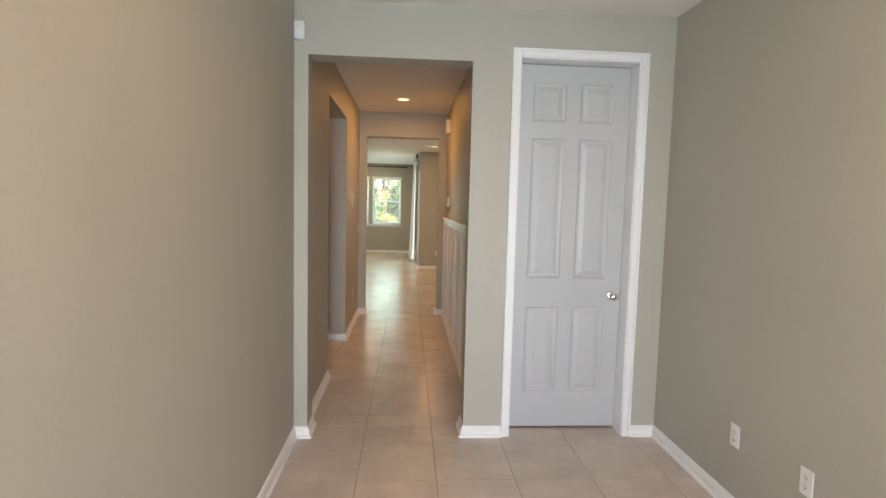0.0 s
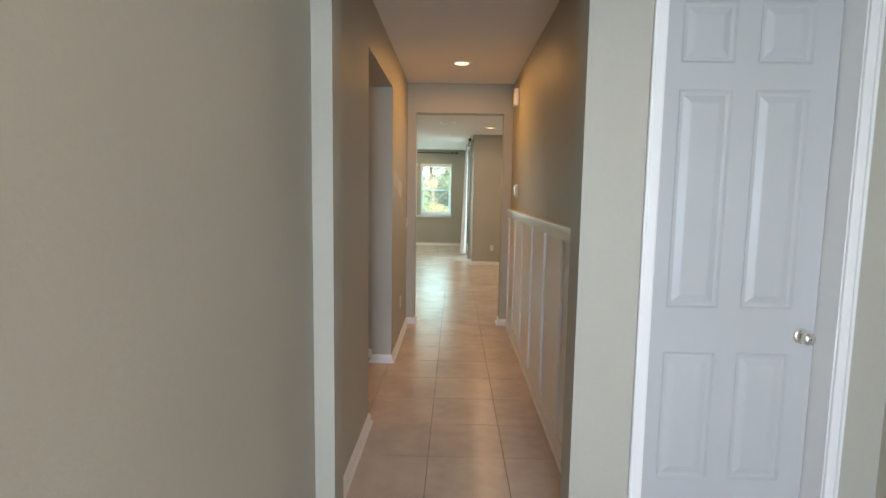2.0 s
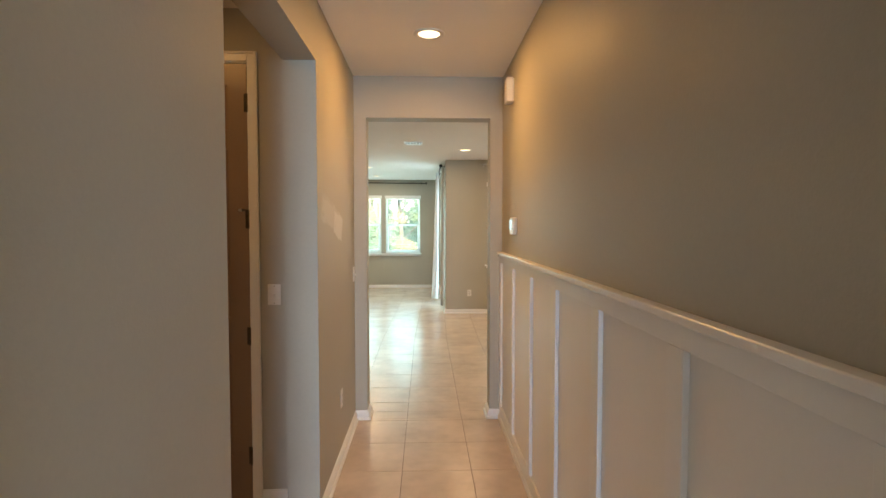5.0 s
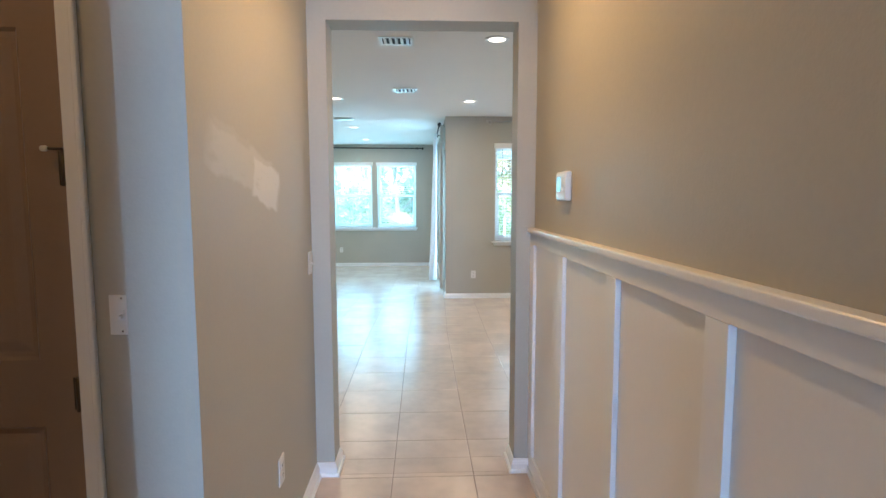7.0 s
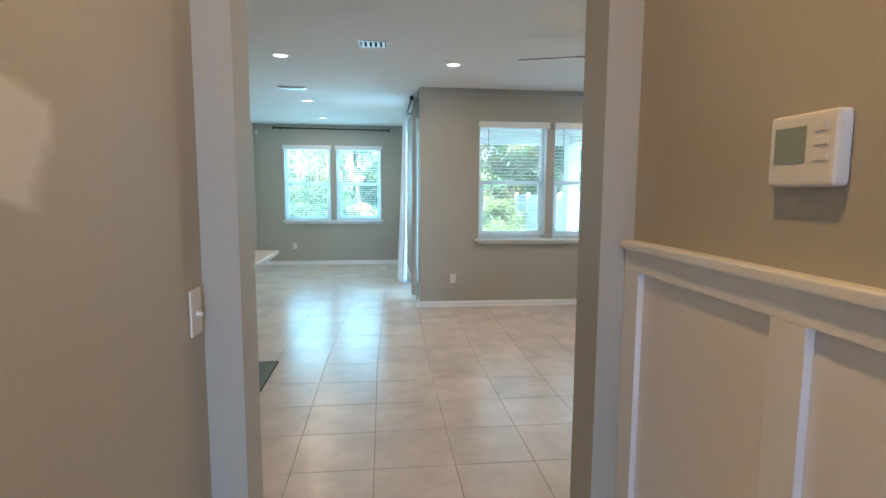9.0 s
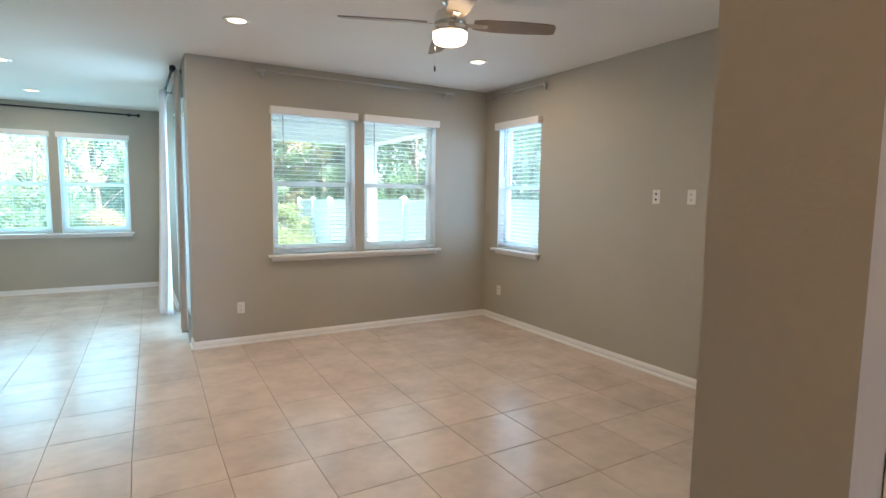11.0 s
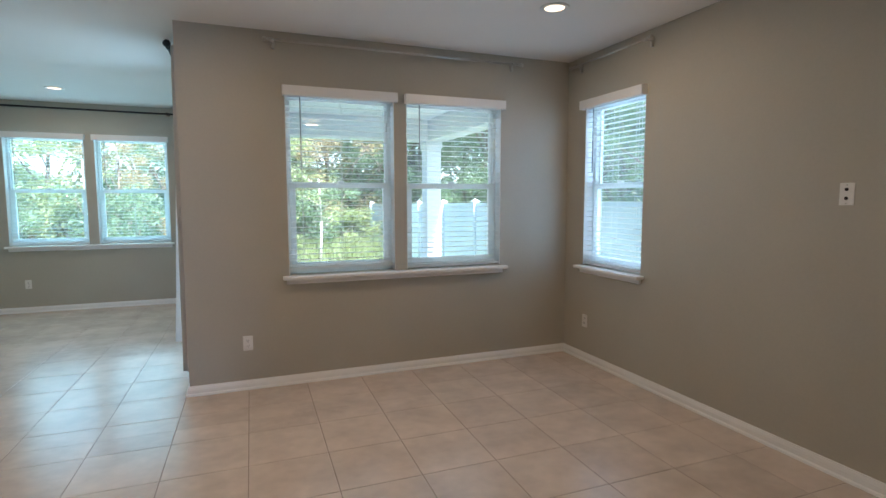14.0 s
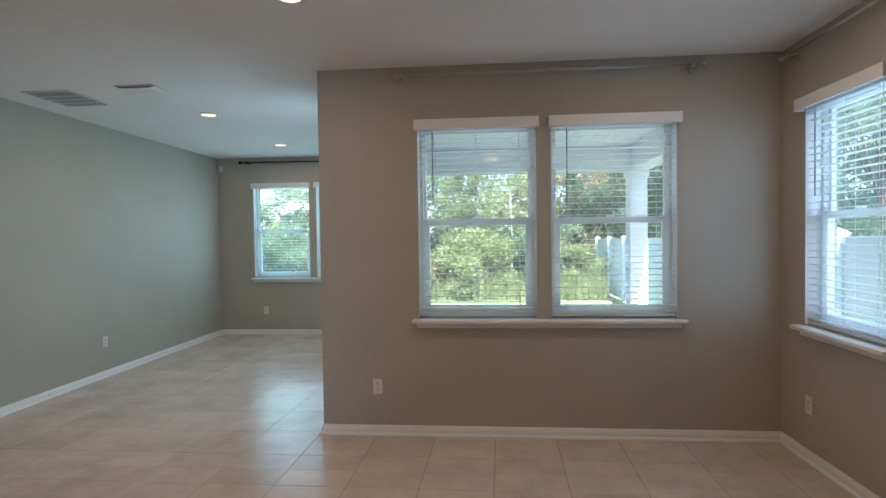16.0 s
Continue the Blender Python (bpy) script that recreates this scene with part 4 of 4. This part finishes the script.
part("stem", lathe([(0.005, -0.84), (0.005, -0.0225)], 10), chrome, pen)
part("socket", lathe([(0.022, -0.93), (0.024, -0.87), (0.012, -0.8405)], 20), chrome, pen)
sh = lathe([(0.138, -1.075), (0.140, -1.070), (0.105, -1.00), (0.085, -0.94), (0.060, -0.895), (0.030, -0.872)], 36, caps=False)
part("shade", sh, pendant_glass, pen, "clear bell glass")
part("bulb", lathe([(0.004, -1.010), (0.022, -0.998), (0.030, -0.975), (0.024, -0.950), (0.013, -0.9305)], 20), plastic, pen)

# thin dark rectangle lying on the tiles beside the island
patch_green = material("grey_green_floor_patch", (0.17, 0.205, 0.17), 0.9, var=0.12, scale=12, fine=150, bump=0.5, bump_scale=500)
patch_dark = material("dark_patch_border", (0.045, 0.055, 0.045), 0.9, var=0.1)
fm = thing("floor_mat", (-1.252, 10.10, -0.018), "thin dark grey green rectangle with a darker border beside the island", "mat")
part("infill", boxed((-0.190, -0.350, 0.0005), (0.190, 0.350, 0.007), 0.002), patch_green, fm)
border = bmesh.new()
for lo, hi in (((-0.202, -0.362), (-0.1905, 0.362)), ((0.1905, -0.362), (0.202, 0.362)), ((-0.1905, -0.362), (0.1905, -0.3505)), ((-0.1905, 0.3505), (0.1905, 0.362))):
    box(border, (*lo, 0.0005), (*hi, 0.009), 0.003)
part("border", border, patch_dark, fm, "narrow darker border")

# ---- outside: terrace, lawn, fence, neighbour, trees ----
GZ = -0.50
tagged(mesh_object("ground", boxed((-900, -900, GZ - 1.0), (900, 900, GZ)), grass_mat), "sunlit mown lawn with uneven green", "lawn", kind="structure")
tagged(mesh_object("terrace_slab", boxed((XS + 0.201, YN + 0.201, GZ + 0.001), (3.98, 16.85, -0.03), 0.01), concrete), "grey concrete slab of the covered terrace", "terrace", kind="structure")
soffit_mat = material("white_soffit_board", (0.88, 0.88, 0.90), 0.55, var=0.02)
tr = thing("terrace_roof", (2.2, 14.8, 2.70), "white boarded terrace ceiling on white beams", "terrace roof", kind="structure")
part("soffit", boxed((-1.699, -1.949, 0.06), (1.75, 2.05, 0.10)), soffit_mat, tr)
for k in range(22):
    x = -1.69 + 0.1555 * k
    part("soffit_board", boxed((x, -1.945, 0.048), (x + 0.148, 1.68, 0.0595)), soffit_mat, tr)
part("beam", boxed((-1.699, 1.70, -0.29), (1.75, 2.00, 0.0475), 0.008), soffit_mat, tr)
part("beam", boxed((1.45, -1.949, -0.29), (1.75, 1.699, 0.0475), 0.008), soffit_mat, tr)
part("roof_deck", boxed((-1.699, -1.64, 0.101), (1.945, 2.45, 0.26)), roof_mat, tr)
post = thing("terrace_post", (3.77, 16.65, -0.03), "square white post with base and cap trim", "post")
part("shaft", boxed((-0.125, -0.125, 0.0), (0.125, 0.125, 2.439), 0.006), soffit_mat, post)
part("base_trim", boxed((-0.145, -0.145, 0.001), (0.145, 0.145, 0.16), 0.006), soffit_mat, post)
part("cap_trim", boxed((-0.145, -0.145, 2.33), (0.145, 0.145, 2.438), 0.006), soffit_mat, post)

# unseen eave along the side wall, added to block sun there
ev = thing("house_eave", (3.95, 9.5, 2.60), "unseen white eave with gutter, added to block sun along the side wall", "eave", kind="structure")
part("soffit", boxed((-0.104, -11.5, 0.0), (0.25, 3.23, 0.03)), soffit_mat, ev)
part("fascia", boxed((0.251, -11.5, -0.02), (0.275, 3.23, 0.19), 0.003), soffit_mat, ev)
part("gutter", boxed((0.276, -11.5, 0.06), (0.38, 3.23, 0.17), 0.012), soffit_mat, ev)

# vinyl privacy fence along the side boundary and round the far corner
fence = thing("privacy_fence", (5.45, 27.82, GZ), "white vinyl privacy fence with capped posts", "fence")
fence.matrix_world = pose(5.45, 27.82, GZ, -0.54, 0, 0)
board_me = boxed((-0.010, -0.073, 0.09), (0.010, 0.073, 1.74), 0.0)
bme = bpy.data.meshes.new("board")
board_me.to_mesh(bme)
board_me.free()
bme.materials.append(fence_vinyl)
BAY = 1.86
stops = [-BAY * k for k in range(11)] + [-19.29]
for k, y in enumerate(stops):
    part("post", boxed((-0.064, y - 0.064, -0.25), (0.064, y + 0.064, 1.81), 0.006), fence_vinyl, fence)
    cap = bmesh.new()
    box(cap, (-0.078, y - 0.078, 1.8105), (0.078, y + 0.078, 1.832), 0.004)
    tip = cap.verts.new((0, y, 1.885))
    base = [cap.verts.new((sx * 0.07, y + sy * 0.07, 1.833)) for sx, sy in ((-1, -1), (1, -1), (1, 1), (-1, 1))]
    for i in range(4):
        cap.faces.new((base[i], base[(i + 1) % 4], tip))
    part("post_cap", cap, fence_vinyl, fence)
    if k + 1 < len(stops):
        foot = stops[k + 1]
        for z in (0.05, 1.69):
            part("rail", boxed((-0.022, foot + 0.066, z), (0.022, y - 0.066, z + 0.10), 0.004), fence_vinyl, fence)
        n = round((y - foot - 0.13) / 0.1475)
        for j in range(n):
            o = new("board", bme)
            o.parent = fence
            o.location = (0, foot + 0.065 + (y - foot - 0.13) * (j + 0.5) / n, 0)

# neighbouring house beyond the fence
nb = thing("neighbour_house", (9.2, 9.0, GZ), "blue grey lap-sided house with white trimmed windows", "house")
part("wall", boxed((0.02, -7, 0), (0.3, 4.6, 5.6)), siding_mat, nb)
NW = ((0.466, 1.36), (-0.80, 0.119))
NZ = (1.16, 3.27)
for k in range(31):
    z = 0.12 + 0.175 * k
    spans = [(-7.0, 4.6)]
    if NZ[0] - 0.25 < z < NZ[1] + 0.1:
        spans = [(-7.0, NW[1][0] - 0.08), (NW[1][1] + 0.08, NW[0][0] - 0.08), (NW[0][1] + 0.08, 4.6)]
    for a, b in spans:
        bm = bmesh.new()
        vs = [bm.verts.new(p) for p in ((0.018, a, z + 0.178), (0.018, a, z), (-0.012, a, z), (0.006, a, z + 0.178), (0.018, b, z + 0.178), (0.018, b, z), (-0.012, b, z), (0.006, b, z + 0.178))]
        for q in ((0, 1, 2, 3), (7, 6, 5, 4), (0, 4, 5, 1), (1, 5, 6, 2), (2, 6, 7, 3), (3, 7, 4, 0)):
            bm.faces.new([vs[i] for i in q])
        part("siding_board", bm, siding_mat, nb)
for a, b in NW:
    wd = part("window", boxed((-0.004, a, NZ[0]), (0.016, b, NZ[1])), far_glass, nb, "dark reflecting window glass")
    fr = bmesh.new()
    for lo, hi in (((-0.03, a - 0.10, NZ[0] - 0.10), (0.017, a, NZ[1] + 0.12)), ((-0.03, b, NZ[0] - 0.10), (0.017, b + 0.10, NZ[1] + 0.12)), ((-0.03, a, NZ[1]), (0.017, b, NZ[1] + 0.12)), ((-0.03, a, NZ[0] - 0.10), (0.017, b, NZ[0])), ((-0.015, a, (NZ[0] + NZ[1]) / 2 - 0.03), (0.003, b, (NZ[0] + NZ[1]) / 2 + 0.03))):
        box(fr, lo, hi, 0.003)
    part("frame", fr, vinyl, wd)
part("roof", boxed((-0.55, -7.4, 5.6), (6.0, 5.0, 5.85)), roof_mat, nb)
part("gutter", boxed((-0.66, -7.4, 5.56), (-0.551, 5.0, 5.70), 0.01), vinyl, nb)


def leaf_mesh(name, clumps, leaves, size, rng, mat):
    """Many small bent leaves scattered in clumps, as one mesh."""
    verts, faces = [], []
    for (cx, cy, cz), r in clumps:
        for _ in range(leaves):
            d = Vector((rng.gauss(0, 1), rng.gauss(0, 1), rng.gauss(0, 1)))
            d = d.normalized() * r * rng.random() ** 0.45
            c = Vector((cx, cy, cz)) + Vector((d.x, d.y, d.z * 0.75))
            s = size * rng.uniform(0.6, 1.3)
            a = Vector((rng.gauss(0, 1), rng.gauss(0, 1), rng.gauss(0, 0.6))).normalized()
            b = a.cross(Vector((rng.gauss(0, 1), rng.gauss(0, 1), rng.gauss(0, 1)))).normalized()
            n = a.cross(b)
            i = len(verts)
            verts += [c - a * s, c + b * s * 0.5 + n * s * 0.15, c + a * s, c - b * s * 0.5 + n * s * 0.15]
            faces += [(i, i + 1, i + 2), (i, i + 2, i + 3)]
    me = bpy.data.meshes.new(name)
    me.from_pydata([tuple(v) for v in verts], [], faces)
    me.materials.append(mat)
    return me


def tree(at, height, spread, seed, mat, label, leaves=240, clumps=80, size=0.062, low=0.2):
    rng = random.Random(seed)
    t = thing("tree", at, label, "tree", "trees behind the garden")
    bm = bmesh.new()
    lean = Vector((rng.uniform(-0.3, 0.3), rng.uniform(-0.3, 0.3), height * 0.8))
    prev = None
    for k in range(8):
        u = k / 7
        c = lean * u + Vector((0.12 * math.sin(3 * u + seed), 0.12 * math.cos(4 * u + seed), 0))
        r = 0.016 * height * (1 - 0.85 * u) + 0.01
        ring = [bm.verts.new(c + Vector((r * math.cos(a * math.pi / 4), r * math.sin(a * math.pi / 4), 0))) for a in range(8)]
        if prev:
            for a in range(8):
                bm.faces.new((prev[a], prev[(a + 1) % 8], ring[(a + 1) % 8], ring[a]))
        prev = ring
    spots = []
    for k in range(clumps):
        u = low + (1 - low) * rng.random() ** 0.8
        w = spread * (1.1 - abs(u - 0.5) * 1.1) * rng.uniform(0.25, 1.0)
        a = rng.uniform(0, 2 * math.pi)
        p = Vector((w * math.cos(a), w * math.sin(a), height * u))
        spots.append((tuple(p), rng.uniform(0.35, 0.75) * height / 7))
        if k % 5 == 0:
            s = lean * max(0.1, u - 0.2)
            bar(s, p, 0.012 * height * 0.35, 6, bm)
    part("trunk", bm, bark, t)
    cr = new("crown", leaf_mesh("crown", spots, leaves, size, rng, mat))
    cr.parent = t
    return t


TREE = "broad leafy tree with a dense uneven green crown"
kinds = [tree((-9.0, 31.0, GZ), 8.5, 3.2, 3, leaf_dark, TREE), tree((-5.2, 29.5, GZ), 7.0, 2.8, 5, leaf_light, "leafy tree with a light yellow green crown"), tree((-1.4, 32.0, GZ), 9.5, 3.4, 8, leaf_dark, TREE), tree((4.0, 29.4, GZ), 7.5, 2.8, 12, leaf_gold, "small tree with gold tinged leaves", clumps=50)]
rng = random.Random(4)
for k, (x, y, kind, s) in enumerate(((-13, 30, 2, 1.0), (-11, 33.5, 0, 1.15), (-3.2, 34.0, 0, 1.0), (0.6, 34.5, 2, 0.9), (5.0, 30.5, 2, 0.9), (6.8, 28.5, 0, 0.95), (8.5, 32.0, 2, 1.1), (9.0, 25.0, 0, 0.9), (11.5, 28.0, 2, 1.0), (10.5, 21.5, 0, 0.75), (13.5, 23.5, 2, 1.0), (1.6, 28.6, 1, 0.8), (-17.0, 32.0, 0, 1.2), (6.4, 31.5, 2, 0.9), (7.8, 29.8, 0, 0.8), (9.8, 29.0, 2, 0.8), (15.0, 19.5, 0, 0.9), (-2.8, 27.8, 3, 0.6), (12.5, 18.6, 2, 0.7))):
    c = copy_thing(kinds[kind], pose(x, y, GZ, 0, 0, 67.0 * k))
    c.scale = (s, s, s * rng.uniform(0.9, 1.1))


def shrub(at, r, seed, mat, label):
    rng = random.Random(seed)
    t = thing("shrub", at, label, "shrub", "shrubs along the lawn")
    bm = bmesh.new()
    spots = []
    for k in range(16):
        a, w = rng.uniform(0, 6.28), r * rng.uniform(0.1, 0.85)
        p = Vector((w * math.cos(a), w * math.sin(a), r * rng.uniform(0.3, 1.35)))
        spots.append((tuple(p), r * rng.uniform(0.25, 0.42)))
        bar((0.1 * math.cos(a), 0.1 * math.sin(a), 0), p, 0.012, 5, bm)
    part("stems", bm, bark, t)
    cr = new("foliage", leaf_mesh("foliage", spots, 230, 0.055, rng, mat))
    cr.parent = t
    return t


shrubs = [shrub((-8.0, 26.5, GZ), 1.1, 21, leaf_light, "round yellow green shrub at the lawn edge"), shrub((-6.2, 27.0, GZ), 1.3, 22, leaf_dark, "round dark green shrub at the lawn edge"), shrub((-4.4, 26.2, GZ), 1.0, 23, leaf_gold, "gold tinged shrub at the lawn edge")]
for k in range(17):
    x = -10.5 + 0.92 * k + rng.uniform(-0.3, 0.3)
    y = 25.6 + rng.uniform(-1.0, 1.2)
    c = copy_thing(shrubs[rng.choice((0, 0, 1, 1, 2))], pose(x, y, GZ, 0, 0, 50 * k))
    s = rng.uniform(0.8, 1.35)
    c.scale = (s, s, s)

# slim sunlit saplings with few twigs
pale_bark = material("pale_bark", (0.50, 0.46, 0.40), 0.8, var=0.2, scale=12, bump=0.4, bump_scale=40)
for x, y, h, seed in ((3.04, 24.5, 2.6, 1), (2.3, 25.6, 3.4, 2), (-3.1, 25.0, 3.0, 3)):
    sr = random.Random(seed)
    sp = thing("sapling", (x, y, GZ), "slim pale sapling with sparse yellow green leaves", "sapling", "saplings at the lawn edge")
    bm = bar((0, 0, 0), (0.05, 0.0, h * 0.5), 0.032, 8)
    bar((0.05, 0.0, h * 0.5 - 0.01), (0.0, 0.05, h), 0.020, 8, bm)
    tips = []
    for k in range(9):
        u = sr.uniform(0.35, 1.0)
        a = sr.uniform(0, 6.28)
        p = Vector((0.5 * math.cos(a), 0.5 * math.sin(a), h * u + 0.35))
        bar((0.03, 0.02, h * u), p, 0.008, 5, bm)
        tips.append((tuple(p), 0.28))
    part("trunk", bm, pale_bark, sp)
    cr = new("foliage", leaf_mesh("foliage", tips, 60, 0.05, sr, leaf_light))
    cr.parent = sp

# the wood behind, too dense to count
wr = random.Random(31)
spots = [((wr.uniform(-26, 22), wr.uniform(36, 41), wr.uniform(0.2, 2.6)), wr.uniform(0.8, 1.4)) for _ in range(190)]
spots += [((wr.uniform(14, 26), wr.uniform(12, 36), wr.uniform(0.2, 6.5)), wr.uniform(0.9, 1.6)) for _ in range(150)]
tagged(new("far_wood", leaf_mesh("far_wood", spots, 300, 0.17, wr, leaf_dark)), "dense green wood behind the garden", "wood", kind="stuff")

# tall grass and weeds before the trees
rng = random.Random(9)
verts, faces = [], []
for _ in range(16000):
    x, y = rng.uniform(-12, 5.2), 24.5 + 2.4 * rng.random() ** 0.8
    h, a = rng.uniform(0.2, 0.95), rng.uniform(0, 6.28)
    dx, dy = 0.02 * math.cos(a), 0.02 * math.sin(a)
    bx, by = rng.uniform(-0.15, 0.15), rng.uniform(-0.15, 0.15)
    i = len(verts)
    verts += [(x - dx, y - dy, GZ), (x + dx, y + dy, GZ), (x + bx, y + by, GZ + h)]
    faces.append((i, i + 1, i + 2))
wg = bpy.data.meshes.new("tall_grass")
wg.from_pydata(verts, [], faces)
wg.materials.append(leaf_light)
tagged(new("tall_grass", wg), "tall yellow green grass before the trees", "grass", kind="stuff")

# ---- floor tiles ----
PITCH, JOINT = 0.4425, 0.0030
TX, TY, TOP = -0.200, 7.70, -0.018


def tile_geo(corners):
    """A tile with eased edges over four corners, counter-clockwise, its top at TOP."""
    e, d = 0.0022, TOP - 0.0016
    v = [(x, y, FL) for x, y in corners] + [(x, y, d) for x, y in corners]
    v += [(x + sx * e, y + sy * e, TOP) for (x, y), (sx, sy) in zip(corners, ((1, 1), (-1, 1), (-1, -1), (1, -1)))]
    f = [(8, 9, 10, 11)]
    for k in range(4):
        j = (k + 1) % 4
        f += [(k, j, 4 + j, 4 + k), (4 + k, 4 + j, 8 + j, 8 + k)]
    return v, f


def drift(y):
    """The courses run slightly askew towards the living room."""
    return 0.024 * max(0.0, y - (TY + 6 * PITCH))


AREAS = ((-0.655, 1.745, -1.86, 3.39), (OP1[0], OP1[1], 3.39, 3.565), (DOORX[0], DOORX[1], 3.39, 3.565), (GD[0], GD[1], 6.02, 6.15), (-0.617, 0.570, 3.565, 7.30), (-2.2, -0.617, 4.42, 6.02), (OP2[0], OP2[1], 7.30, 7.470), (-4.5, XR, 7.470, 11.9), (XL, XR, 11.9, YN), (XL, XS, YN, YF))
pieces = []
for ax0, ax1, ay0, ay1 in AREAS:
    for i in range(math.floor((ax0 - TX) / PITCH), math.ceil((ax1 - TX) / PITCH)):
        for j in range(math.floor((ay0 - TY) / PITCH), math.ceil((ay1 - TY) / PITCH)):
            x0, x1 = max(ax0, TX + i * PITCH + JOINT / 2), min(ax1, TX + (i + 1) * PITCH - JOINT / 2)
            y0, y1 = max(ay0, TY + j * PITCH + JOINT / 2), min(ay1, TY + (j + 1) * PITCH - JOINT / 2)
            if x1 - x0 > 0.012 and y1 - y0 > 0.012:
                corners = [(x if x in (ax0, ax1) else x + drift(y), y) for x, y in ((x0, y0), (x1, y0), (x1, y1), (x0, y1))]
                if corners[1][0] - corners[0][0] > 0.012 and corners[2][0] - corners[3][0] > 0.012:
                    pieces.append(corners)
near, rest = [], []
for p in pieces:
    cx, cy = (p[0][0] + p[1][0]) / 2, (p[0][1] + p[2][1]) / 2
    (near if 2.6 < cy < YN and -1.3 < cx < 3.4 and not (3.4 < cy < 7.3 and cx < -0.8) else rest).append(p)
near.sort(key=lambda p: abs(p[0][0] - 0.6) + 0.3 * abs(p[0][1] - 8.5))
near, extra = near[:300], near[300:]
rest += extra
shared = {}
for p in near:
    mx, my = sum(c[0] for c in p) / 4, sum(c[1] for c in p) / 4
    local = [(round(x - mx, 4), round(y - my, 4)) for x, y in p]
    key = tuple(local)
    if key not in shared:
        me = bpy.data.meshes.new("tile")
        tv, tf = tile_geo(local)
        me.from_pydata(tv, [], tf)
        me.materials.append(tile_glaze)
        shared[key] = me
    o = new("tile", shared[key])
    o.parent = floor
    o.location = (mx, my, 0)
verts, faces = [], []
for p in rest:
    v, f = tile_geo(p)
    n = len(verts)
    verts += v
    faces += [tuple(n + i for i in q) for q in f]
me = bpy.data.meshes.new("tiles")
me.from_pydata(verts, [], faces)
me.materials.append(tile_far)
ft = new("tiles", me)
ft.parent = floor
ft["kind"] = "stuff"
